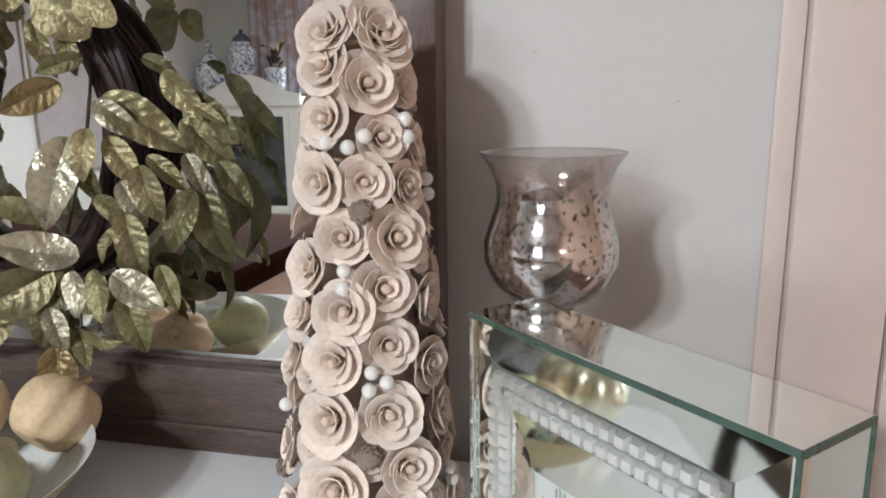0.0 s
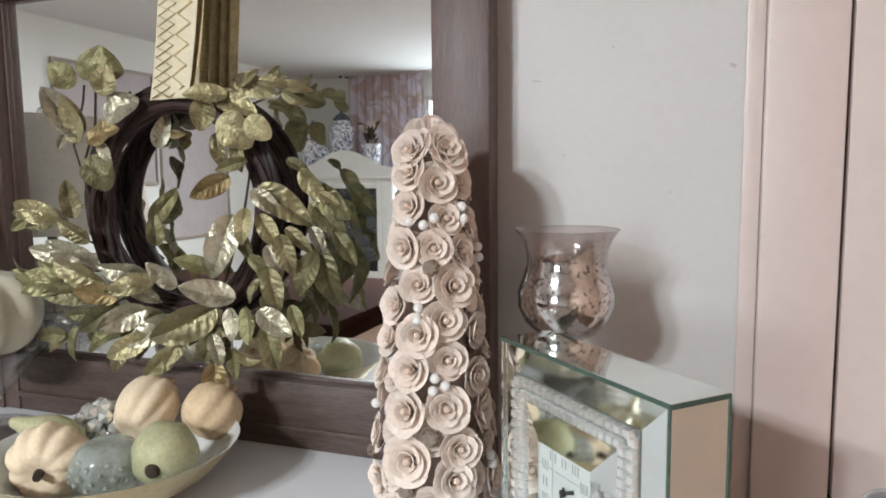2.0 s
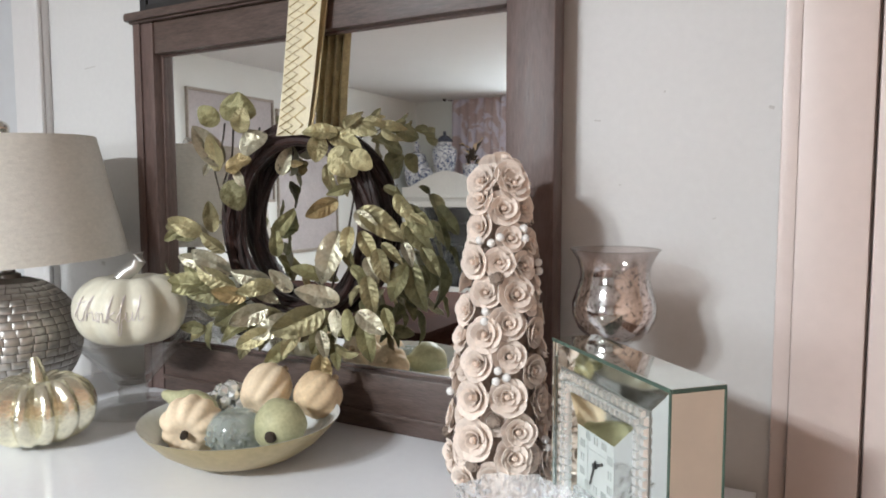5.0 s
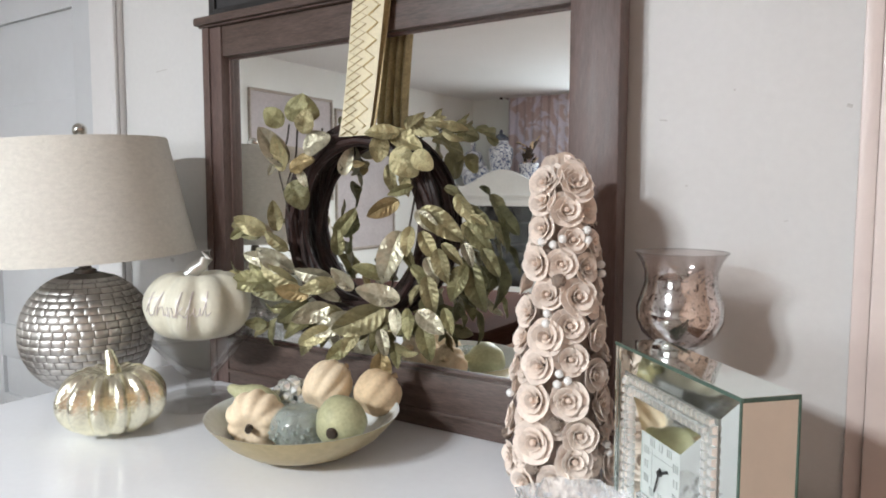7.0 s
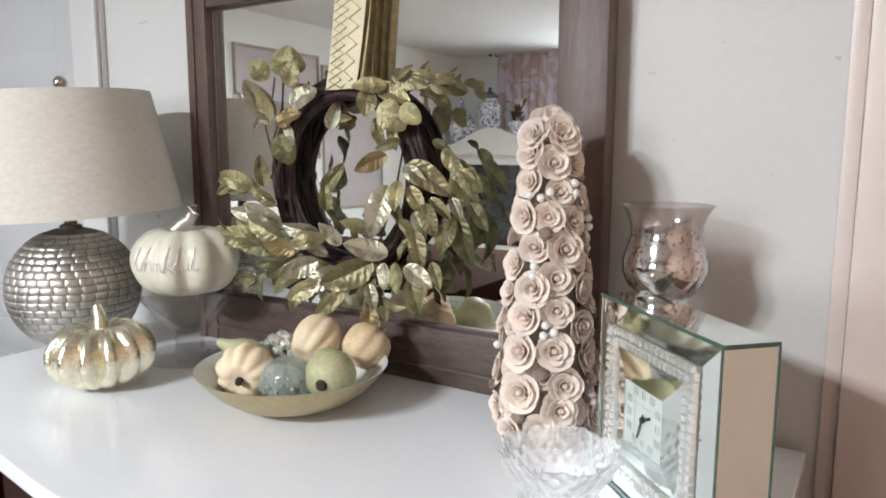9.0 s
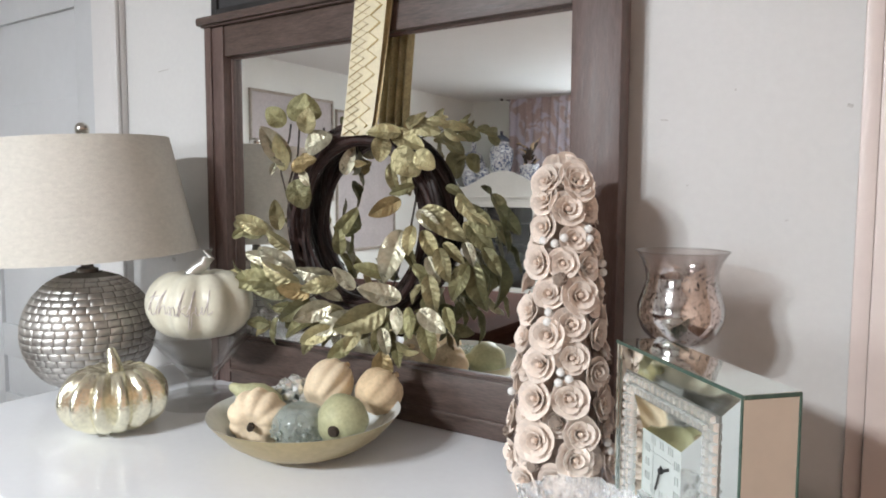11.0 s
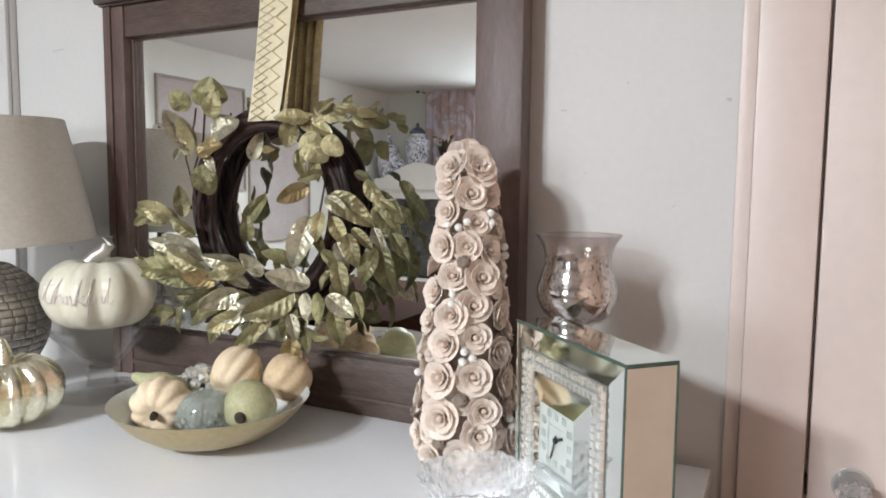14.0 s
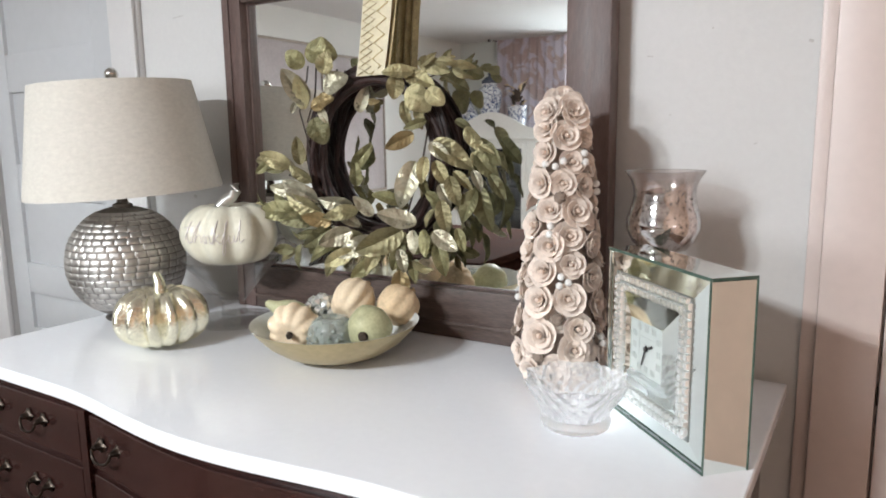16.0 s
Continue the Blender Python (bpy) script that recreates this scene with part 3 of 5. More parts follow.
tx = letters("BLESS OUR", 0.108, 0.0006, spacing=1.02)
for v in tx.verts:
    v.co.x *= 1.10
chars = islands(tx)
second_word = min(v.co.x for v in chars[5].verts)
for i, bm in enumerate(chars):
    for v in bm.verts:
        v.co.x = v.co.x * 1.15 if i < 5 else second_word * 1.075 + (v.co.x - second_word) * 0.98
for char, bm in zip("BLESSOUR", chars):
    x0, x1 = min(v.co.x for v in bm.verts), max(v.co.x for v in bm.verts)
    z0, z1 = min(v.co.y for v in bm.verts), max(v.co.y for v in bm.verts)
    t, w = 0.0032, 0.013
    serifs = []
    if char in "BLER":
        serifs += [(x0 - 0.007, x0 + w + 0.004, z0, z0 + t), (x0 - 0.007, x0 + w + 0.004, z1 - t, z1)]
    if char == "U":
        serifs += [(x0 - 0.007, x0 + w + 0.007, z1 - t, z1), (x1 - w - 0.007, x1 + 0.007, z1 - t, z1)]
    if char in "LE":
        serifs += [(x1 - t, x1, z0, z0 + 0.024)]
    if char == "E":
        serifs += [(x1 - t, x1, z1 - 0.022, z1)]
    if char == "S":
        serifs += [(x1 - 0.010, x1 - 0.010 + t, z1 - 0.026, z1 - 0.004), (x0 + 0.001, x0 + 0.001 + t, z0 + 0.004, z0 + 0.028)]
    if char == "R":
        serifs += [(x1 - w - 0.002, x1 + 0.007, z0, z0 + t)]
    if char in "BLERU":
        stem = 0.004
        serifs += [(x0 + w - 0.0025, x0 + w + stem, z0 + (0.02 if char == "U" else 0.001), z1 - 0.001)]
    for sx0, sx1, sz0, sz1 in serifs:
        box(sx0, sx1, sz0, sz1, -0.0007, 0.0007, bm=bm)
    part("letter", bm, CHALK, sg, "chalk white capital", smooth=False, m=pose(-0.462, -0.0048, 0.064, 90))


def brush(points, width):
    """A flat brush stroke through (x, z) points, thin at both ends."""
    bm = bmesh.new()
    ps = [Vector((x, 0, z)) for x, z in points]
    fine = []
    for i in range(len(ps) - 1):
        p0, p1, p2, p3 = ps[max(0, i - 1)], ps[i], ps[i + 1], ps[min(len(ps) - 1, i + 2)]
        for k in range(8):
            t = k / 8
            fine.append(0.5 * (2 * p1 + (p2 - p0) * t + (2 * p0 - 5 * p1 + 4 * p2 - p3) * t * t + (3 * p1 - p0 - 3 * p2 + p3) * t ** 3))
    fine.append(ps[-1])
    rows = []
    for i, p in enumerate(fine):
        f = i / (len(fine) - 1)
        w = width * (0.35 + 0.65 * math.sin(math.pi * f) ** 0.6)
        side = Vector((0.82, 0, -0.57)) * w / 2
        rows.append([bm.verts.new(p - side), bm.verts.new(p + side)])
    for a, b in zip(rows, rows[1:]):
        bm.faces.new((a[0], a[1], b[1], b[0]))
    bm.normal_update()
    bmesh.ops.solidify(bm, geom=bm.faces[:], thickness=0.0008)
    return bm


# the slanted brush-script word, stroke by stroke
for pts, w in ((((0.118, 0.062), (0.135, 0.046), (0.158, 0.052), (0.180, 0.090), (0.203, 0.150), (0.216, 0.182)), 0.011),
               (((0.124, 0.108), (0.146, 0.122), (0.168, 0.156), (0.190, 0.176), (0.214, 0.182)), 0.006),
               (((0.230, 0.060), (0.238, 0.084), (0.254, 0.130), (0.276, 0.180)), 0.010),
               (((0.172, 0.104), (0.210, 0.116), (0.252, 0.112), (0.276, 0.096)), 0.007),
               (((0.306, 0.098), (0.290, 0.100), (0.276, 0.080), (0.286, 0.060), (0.306, 0.070), (0.312, 0.092), (0.304, 0.102), (0.330, 0.098)), 0.008),
               (((0.322, 0.060), (0.332, 0.086), (0.340, 0.100), (0.346, 0.090), (0.340, 0.060)), 0.009),
               (((0.340, 0.062), (0.356, 0.092), (0.366, 0.100), (0.370, 0.088), (0.364, 0.062)), 0.009),
               (((0.364, 0.062), (0.380, 0.092), (0.392, 0.100), (0.394, 0.084), (0.392, 0.066), (0.404, 0.062)), 0.009),
               (((0.408, 0.080), (0.430, 0.088), (0.438, 0.100), (0.424, 0.104), (0.412, 0.086), (0.418, 0.064), (0.446, 0.064), (0.470, 0.084)), 0.008)):
    part("brush_stroke", brush(pts, w), GOLDINK, sg, "bronze brush-script stroke", smooth=False, m=pose(0, -0.0048, 0.006))

# ---- lamp ----
lp = thing("table_lamp", pose(0.168, -0.304, TOP), "table lamp with a pewter brick-textured ball base and linen shade", "lamp")
RB = 0.1480
CZ = 0.1495
part("ball", lathe([(max(0.0, RB * 0.985 * math.sin(math.pi * k / 40)), CZ - RB * 0.985 * math.cos(math.pi * k / 40)) for k in range(3, 38)], 72), PEWTER_D, lp, "dark pewter ball between the bricks")
part("foot", lathe([(0, 0.0), (0.062, 0.0), (0.064, 0.004), (0.058, 0.010), (0.04, 0.0105), (0, 0.0105)], 40), PEWTER_D, lp)
part("neck", lathe([(0, CZ + RB - 0.012), (0.026, CZ + RB - 0.012), (0.024, CZ + RB + 0.002), (0.014, CZ + RB + 0.006), (0.011, CZ + RB + 0.03), (0.011, CZ + RB + 0.10), (0, CZ + RB + 0.10)], 24), PEWTER_D, lp)


def curved_brick(f0, f1, w):
    """A flat-faced brick with rounded shoulders on the ball, centred on angle 0."""
    bm = bmesh.new()
    us, vs = (0.0, 0.07, 0.35, 0.65, 0.93, 1.0), (0.0, 0.14, 0.86, 1.0)
    grid = []
    for j, v in enumerate(vs):
        f = f0 + (f1 - f0) * v
        row = []
        for i, u in enumerate(us):
            a = w * (u - 0.5)
            r = RB + (-0.0016 if i in (0, 5) or j in (0, 3) else 0.0)
            row.append(bm.verts.new((r * math.sin(f) * math.cos(a), r * math.sin(f) * math.sin(a), CZ - r * math.cos(f))))
        grid.append(row)
    for a, b in zip(grid, grid[1:]):
        for i in range(5):
            bm.faces.new((a[i], b[i], b[i + 1], a[i + 1]))
    bmesh.ops.recalc_face_normals(bm, faces=bm.faces[:])
    return bm


courses = 21
rest = bmesh.new()
for c in range(3, courses - 1):
    f0 = math.pi * (0.10 + 0.80 * c / courses)
    f1 = math.pi * (0.10 + 0.80 * (c + 0.93) / courses)
    count = max(8, round(2 * math.pi * RB * math.sin((f0 + f1) / 2) / 0.029))
    first = None
    for k in range(count):
        turn = 360 * (k + 0.5 * (c % 2)) / count + c * 7
        m = pose(0, 0, 0, 0, 0, turn)
        if math.cos(math.radians(turn + 30)) < -0.26:
            one = curved_brick(f0, f1, 2 * math.pi / count * 0.955)
            one.transform(m)
            me = bpy.data.meshes.new("tmp")
            one.to_mesh(me), one.free()
            rest.from_mesh(me)
            bpy.data.meshes.remove(me)
        elif first is None:
            first = part("brick", curved_brick(f0, f1, 2 * math.pi / count * 0.955), PEWTER, lp, m=m)
        else:
            again(first, m)
tagged(part("far_bricks", rest, PEWTER, lp), kind="stuff")
SH0, SH1, SR0, SR1 = 0.330, 0.604, 0.238, 0.190
sh = part("shade", lathe([(SR0, SH0), (SR0 + 0.0015, SH0), (SR1 + 0.0015, SH1), (SR1 - 0.0005, SH1), (SR0 - 0.0015, SH0 + 0.0005), (SR0, SH0)], 96), LINEN, lp, "oatmeal linen drum shade", m=Matrix.Translation((0, 0, SH1)) @ Matrix.Rotation(math.radians(-3.0), 4, Vector((-0.838, 0.546, 0))) @ Matrix.Translation((0, 0, -SH1)))
part("shade_ring", tube([((SR1 - 0.002) * math.cos(2 * math.pi * k / 48), (SR1 - 0.002) * math.sin(2 * math.pi * k / 48), SH1 - 0.004) for k in range(48)], 0.002, 6, closed=True), CHROME, sh)
for a in (0, 120, 240):
    part("spider_arm", tube([(0.005, 0, SH1 - 0.004), (SR1 - 0.003, 0, SH1 - 0.004)], 0.0018, 6), CHROME, sh, m=pose(0, 0, 0, 0, 0, a))
part("finial", lathe([(0, SH1 - 0.006), (0.005, SH1 - 0.006), (0.005, SH1 + 0.004), (0.012, SH1 + 0.006), (0.006, SH1 + 0.010)] + [(0.0165 * math.sin(math.pi * k / 12), SH1 + 0.0245 - 0.0165 * math.cos(math.pi * k / 12)) for k in range(2, 13)], 24), CHROME, lp, "round nickel ball finial")
part("harp_rod", tube([(0, 0, CZ + RB + 0.09), (0, 0, SH1 - 0.002)], 0.003, 8), CHROME, lp)

# ---- gold pumpkin ----
gp = thing("gold_pumpkin", pose(0.475, -0.434, TOP, 0, 0, 20), "shiny pale gold metallic pumpkin ornament", "pumpkin")
part("body", pumpkin(0.104, 0.140, 13, 0.19, 0.15), GOLD, gp)
part("stem", stalk([(0, 0, 0.092), (0.001, 0, 0.106), (0.002, 0.002, 0.124), (-0.001, 0.003, 0.143), (-0.008, 0.005, 0.160), (-0.010, 0.006, 0.166)], 0.026, 0.0065), GOLD, gp)

# ---- glass compote with white pumpkin ----
cp = thing("glass_compote", pose(0.455, -0.206, TOP), "clear pressed glass compote on a round foot", "compote")


def facet(a, h):
    """Twelve flat cuts, turned half a step from one tier to the next."""
    if not 0.024 < h < 0.142:
        return 1
    tier = int(h / 0.022)
    q = (a + (tier % 2) * math.pi / 12) % (math.pi / 6) - math.pi / 12
    return math.cos(math.pi / 12) / math.cos(q) * (0.955 if 0.05 < h < 0.10 else 0.985)


for nm, prof_ in (("foot", [(0, 0.003), (0.05, 0.004), (0.098, 0.0), (0.105, 0.004), (0.100, 0.009), (0.060, 0.013), (0.034, 0.0215), (0, 0.0215)]),
                  ("stem", [(0, 0.022), (0.034, 0.022), (0.030, 0.034), (0.034, 0.044), (0.030, 0.054), (0.036, 0.0615), (0, 0.0615)]),
                  ("bowl", [(0, 0.062), (0.036, 0.062), (0.040, 0.066), (0.058, 0.085), (0.080, 0.110), (0.102, 0.138), (0.118, 0.154), (0.1235, 0.163), (0.121, 0.166), (0.114, 0.160), (0.098, 0.144), (0.074, 0.118), (0.048, 0.090), (0.022, 0.072), (0, 0.068)])):
    part(nm, lathe(prof_, 96, wave=facet), PRESSED, cp, smooth=False).visible_shadow = False
wp = thing("white_pumpkin", pose(0.458, -0.206, TOP + 0.146), "cream glazed pumpkin with silver lettering and silver stem", "pumpkin")
PR, PH = 0.121, 0.166
part("body", pumpkin(PR, PH, 9, 0.125, 0.14), CREAM, wp)
part("stem", stalk([(-0.014, -0.014, 0.128), (-0.012, -0.012, 0.150), (-0.006, -0.006, 0.163), (0.006, 0.006, 0.174), (0.014, 0.014, 0.188), (0.013, 0.012, 0.205)], 0.022, 0.0115), SILVERINK, wp, "twisted silver stem")
face = math.radians(-60)


def on_pumpkin(x, h):
    """A place on the pumpkin's skin, x metres along the word and h metres over its foot line."""
    z = 0.070 + h
    f = math.acos(max(-1, min(1, (z - PH / 2) / (PH / 2))))
    a = face + x / PR
    g = abs(math.cos(9 * a / 2)) ** 3
    r = PR * math.sin(f) ** 0.8 * (1 - 0.125 * g * math.sin(f) ** 0.5 + 0.02 * math.sin(3 * a + 1) + 0.015 * math.sin(5 * a))
    z -= 0.125 * 0.3 * PH * g * max(0, math.cos(f)) * math.sin(f)
    return (r + 0.0006) * math.cos(a), (r + 0.0006) * math.sin(a), z


def script(points):
    """A fine raised pen stroke through points of the word, rounded between them."""
    ps = [Vector((x, z, 0)) for x, z in points]
    fine = []
    for i in range(len(ps) - 1):
        p0, p1, p2, p3 = ps[max(0, i - 1)], ps[i], ps[i + 1], ps[min(len(ps) - 1, i + 2)]
        for k in range(5):
            t = k / 5
            fine.append(0.5 * (2 * p1 + (p2 - p0) * t + (2 * p0 - 5 * p1 + 4 * p2 - p3) * t * t + (3 * p1 - p0 - 3 * p2 + p3) * t ** 3))
    fine.append(ps[-1])
    return tube([on_pumpkin((p.x - 55) * 0.00158, p.y * 0.00120) for p in fine], 0.00105, 6)


for pen in (((2, 8), (6, 24), (9, 44), (7, 18), (9, 2), (14, 6)), ((0, 32), (8, 33), (16, 36)),
            ((14, 2), (17, 24), (22, 46), (19, 20), (17, 2), (20, 14), (24, 18), (26, 10), (26, 2), (30, 5)),
            ((38, 16), (33, 17), (30, 8), (33, 1), (37, 6), (38, 16), (38, 3), (42, 6)),
            ((42, 1), (43, 15), (47, 18), (49, 10), (49, 2), (53, 6)),
            ((53, 1), (56, 24), (60, 46), (57, 20), (55, 1)), ((64, 20), (57, 11), (61, 6), (65, 1), (68, 5)),
            ((66, 6), (71, 24), (76, 46), (73, 40), (70, 10), (66, -22), (70, -18), (72, 4), (77, 8)),
            ((77, 17), (77, 4), (81, 1), (85, 8), (86, 17), (86, 3), (89, 4)),
            ((89, 4), (94, 26), (98, 46), (94, 20), (94, 2), (100, 8))):
    part("lettering", script(pen), PALEINK, wp, "raised silver script stroke")

# ---- dish with pumpkins and gourds ----
DC = Vector((0.876, -0.302, TOP))
ds = thing("shallow_dish", pose(*DC), "shallow gold dish with a pearly inside", "dish")
DRr = 0.177
prof = [(0, 0.0), (0.055, 0.0), (0.075, 0.003), (0.112, 0.017), (0.143, 0.038), (0.163, 0.059), (DRr, 0.076)]
part("outside", lathe(prof + [(DRr + 0.001, 0.0782)], 80), DISH, ds, "brushed gold outside")
part("inside", lathe([(0, 0.004), (0.055, 0.004), (0.075, 0.0065), (0.111, 0.020), (0.141, 0.041), (0.161, 0.061), (DRr - 0.001, 0.078), (DRr + 0.001, 0.0785)], 80), DISH_I, ds, "pearly silver inside")


def gourd_pumpkin(loc, turn, material, r, h, ribs, label, stem=DKSTEM):
    t = thing("mini_pumpkin", pose(*loc, *turn), label, "pumpkin", "pumpkins in the dish")
    part("body", pumpkin(r, h, ribs, 0.105, 0.12), material, t)
    part("stem", stalk([(0, 0, h * 0.80), (0.002, 0.001, h * 0.95), (0.006, 0.004, h * 1.10)], 0.0085, 0.006), stem, t, "short dry stem")
    return t


def pear_gourd(loc, turn, k, label):
    t = thing("gourd", pose(*loc, *turn), label, "gourd", "gourds in the dish")
    part("body", lathe([(0, 0), (0.018 * k, 0.001), (0.038 * k, 0.012), (0.050 * k, 0.035), (0.050 * k, 0.055), (0.040 * k, 0.072), (0.026 * k, 0.086), (0.018 * k, 0.098), (0.014 * k, 0.108), (0.006 * k, 0.113), (0, 0.114)], 40, wave=lambda a, h: 1 + 0.025 * math.sin(3 * a + 20 * h) + 0.012 * math.cos(7 * a)), GREENG, t)
    part("blossom_end", lathe([(0, -0.007), (0.008, -0.006), (0.011, 0.0), (0.010, 0.004), (0, 0.004)], 14), DKSTEM, t, "dark dried end")
    return t


gourd_pumpkin((0.790, -0.318, TOP + 0.070), (96, 0, 27), PEACH, 0.056, 0.092, 10, "pale peach ribbed mini pumpkin lying on its side")
gourd_pumpkin((0.848, -0.250, TOP + 0.070), (-58, 14, 12), PEACH, 0.047, 0.108, 9, "pale peach ribbed mini pumpkin leaning over in the dish", TAN)
gourd_pumpkin((0.936, -0.202, TOP + 0.064), (-52, 10, -6), TAN, 0.048, 0.088, 8, "tan ribbed mini pumpkin at the dish rim", TAN)
pear_gourd((0.984, -0.345, TOP + 0.068), (-80, 0, 20), 0.90, "green speckled gourd with a dark dried end")
pear_gourd((0.795, -0.285, TOP + 0.058), (-66, 0, 118), 0.62, "small green gourd with a thin neck")
gl = thing("glass_pumpkin", pose(0.892, -0.332, TOP + 0.020), "frosted teal glass pumpkin with raised dots", "pumpkin", "pumpkins in the dish")
part("body", pumpkin(0.052, 0.080, 8, 0.05, 0.1), MERCG, gl)
dots = None
random.seed(4)
for k in range(60):
    f, a = math.acos(1 - 1.5 * (k + 0.5) / 60), k * 2.39996
    p = Vector((0.0515 * math.sin(f) ** 0.8 * math.cos(a), 0.0515 * math.sin(f) ** 0.8 * math.sin(a), 0.036 + 0.0355 * math.cos(f)))
    q = pose(*p) @ Matrix.Scale(random.uniform(0.7, 1.2), 4)
    if dots is None:
        dots = part("raised_dot", lathe([(0.0045 * math.sin(math.pi * k2 / 6), -0.0045 * math.cos(math.pi * k2 / 6)) for k2 in range(7)], 8), MERCG, gl, m=q)
    else:
        again(dots, q)
sp = thing("crystal_ornament", pose(0.772, -0.226, TOP + 0.044), "faceted silver crystal ornament in the dish", "ornament")
for k in range(26):
    f, a = math.acos(1 - 1.6 * (k + 0.5) / 26), k * 2.39996
    d = Vector((math.sin(f) * math.cos(a), math.sin(f) * math.sin(a), math.cos(f)))
    bm = bmesh.new()
    bmesh.ops.create_icosphere(bm, subdivisions=1, radius=0.0135)
    part("crystal", bm, FACET, sp, smooth=False, m=pose(*(d * 0.036 + Vector((0, 0, 0.02))), k * 31, k * 17, 0))

# ---- rose topiary ----
ZT, RT0, RT1 = 0.527, 0.083, 0.037
tr = thing("rose_topiary", pose(1.344, -0.200, TOP, 0, 0, 0), "cone topiary covered in blush wood-curl roses and pearls", "topiary")
part("cone", lathe([(0, 0), (RT0 - 0.014, 0.0), (RT0 - 0.014, 0.01), (RT1 - 0.014, ZT - 0.06), (RT1 - 0.02, ZT - 0.035), (0, ZT - 0.03)], 40), FOAMC, tr, "brown cone core between the roses")


def rose_sheets(seed, size):
    """Round cupped petals in tiers round a small open coil: the coil first, then each petal."""
    rnd = random.Random(seed)
    ph = rnd.uniform(0, 6)
    sheets = []
    for tier, (r0, flare, h0, n, span) in enumerate(((0.10, 0.05, 0.52, 1, 5.6), (0.17, 0.20, 0.66, 2, 3.6), (0.24, 0.44, 0.66, 3, 2.6), (0.32, 0.70, 0.52, 4, 2.1))):
        for p in range(n):
            bm = bmesh.new()
            c = ph + tier * 1.1 + 2 * math.pi * (p + rnd.uniform(-0.10, 0.10)) / n
            k = rnd.uniform(0.88, 1.08)
            nu, nv = 9, 4
            grid = []
            for j in range(nv + 1):
                g = j / nv
                row = []
                for i in range(nu + 1):
                    u = 2 * i / nu - 1
                    a = c + u * span / 2
                    tip = 1 - 0.30 * abs(u) ** 3 - 0.10 * (1 - abs(u)) * (tier == 3)
                    r = size * (r0 * (0.75 + 0.25 * g) + flare * k * tip * g ** 1.35 + 0.05 * u * (tier > 0))
                    z = size * (h0 * tip * (1.12 * g - 0.12 * g ** 4) + 0.04 * math.sin(4 * u + c) * g + 0.03 * (p % 2))
                    row.append(bm.verts.new((r * math.cos(a), r * math.sin(a), z)))
                grid.append(row)
            for a, b in zip(grid, grid[1:]):
                for i in range(nu):
                    bm.faces.new((a[i], a[i + 1], b[i + 1], b[i]))
            bm.normal_update()
            bmesh.ops.solidify(bm, geom=bm.faces[:], thickness=0.0007)
            sheets.append(bm)
    return sheets


def seat(angle, z, out=0.0, twist=0.0, tip=0.0):
    """A pose on the cone's side that faces outward."""
    f = z / ZT
    r = RT0 + (RT1 - RT0) * f ** 1.1 + out
    d = Vector((math.cos(angle), math.sin(angle), 0.16 + tip))
    return Matrix.Translation((r * math.cos(angle), r * math.sin(angle), z)) @ d.to_track_quat("Z", "Y").to_matrix().to_4x4() @ pose(0, 0, 0, 0, 0, twist)


rose_src = []
for k in range(5):
    coil, *petals = rose_sheets(k + 1, 0.0300)
    o = part("rose", coil, ROSE, tr)
    for bm in petals:
        part("petal", bm, ROSE, o)
    rose_src.append(o)
random.seed(12)
used = set()


def put_rose(i, m):
    if i in used:
        o = again(rose_src[i], m, tr)
        for child in rose_src[i].children:
            if child.name.startswith("petal"):
                again(child, Matrix.Identity(4), o)
    else:
        o = rose_src[i]
        o.matrix_basis = m
        used.add(i)
    return o


core_src = None


def rose_on(m):
    """A rose with the small ball that closes its coil."""
    global core_src
    put_rose(random.randrange(5), m)
    cm = m @ pose(0, 0, 0.0165)
    if core_src is None:
        core_src = part("rose_heart", lathe([(0, 0.0048), (0.0032, 0.0036), (0.0046, 0), (0.0032, -0.0036), (0, -0.0048)], 8), ROSE_IN, tr, "small round rose heart", m=cm)
    else:
        again(core_src, cm, tr)


# the large open roses: bearing in degrees, height and width in millimetres
OPEN = ((-114, 497, 48), (-38, 492, 51), (-107, 469, 51), (-62, 456, 52), (-13, 456, 44), (-102, 427, 49), (-49, 411, 47), (1, 405, 44),
        (-110, 376, 52), (-67, 376, 46), (-28, 369, 45), (-154, 340, 47), (-89, 327, 47), (-43, 324, 56), (20, 335, 42), (-124, 298, 49),
        (-54, 282, 54), (19, 288, 46), (-136, 253, 49))
OPEN_LOW = ((-85, 265, 54), (-13, 265, 47), (-149, 203, 46), (-93, 218, 54), (-53, 232, 49), (19, 235, 43), (-97, 164, 58), (-56, 170, 56),
            (-20, 208, 50), (-145, 122, 50), (-10, 157, 52), (-94, 102, 63), (-44, 116, 54), (-138, 62, 48), (-51, 76, 57), (1, 63, 52),
            (-72, 48, 48), (-106, 35, 46))
spots = []
for bearing, high, wide in OPEN + OPEN_LOW:
    a, z = math.radians(bearing), high / 1000
    spots.append((a, z))
    rose_on(seat(a, z, random.uniform(-0.010, -0.006), random.uniform(0, 360), random.uniform(-0.08, 0.12)) @ pose(0, 0, 0, random.uniform(-9, 9), random.uniform(-9, 9), 0) @ Matrix.Scale(wide / 52, 4))
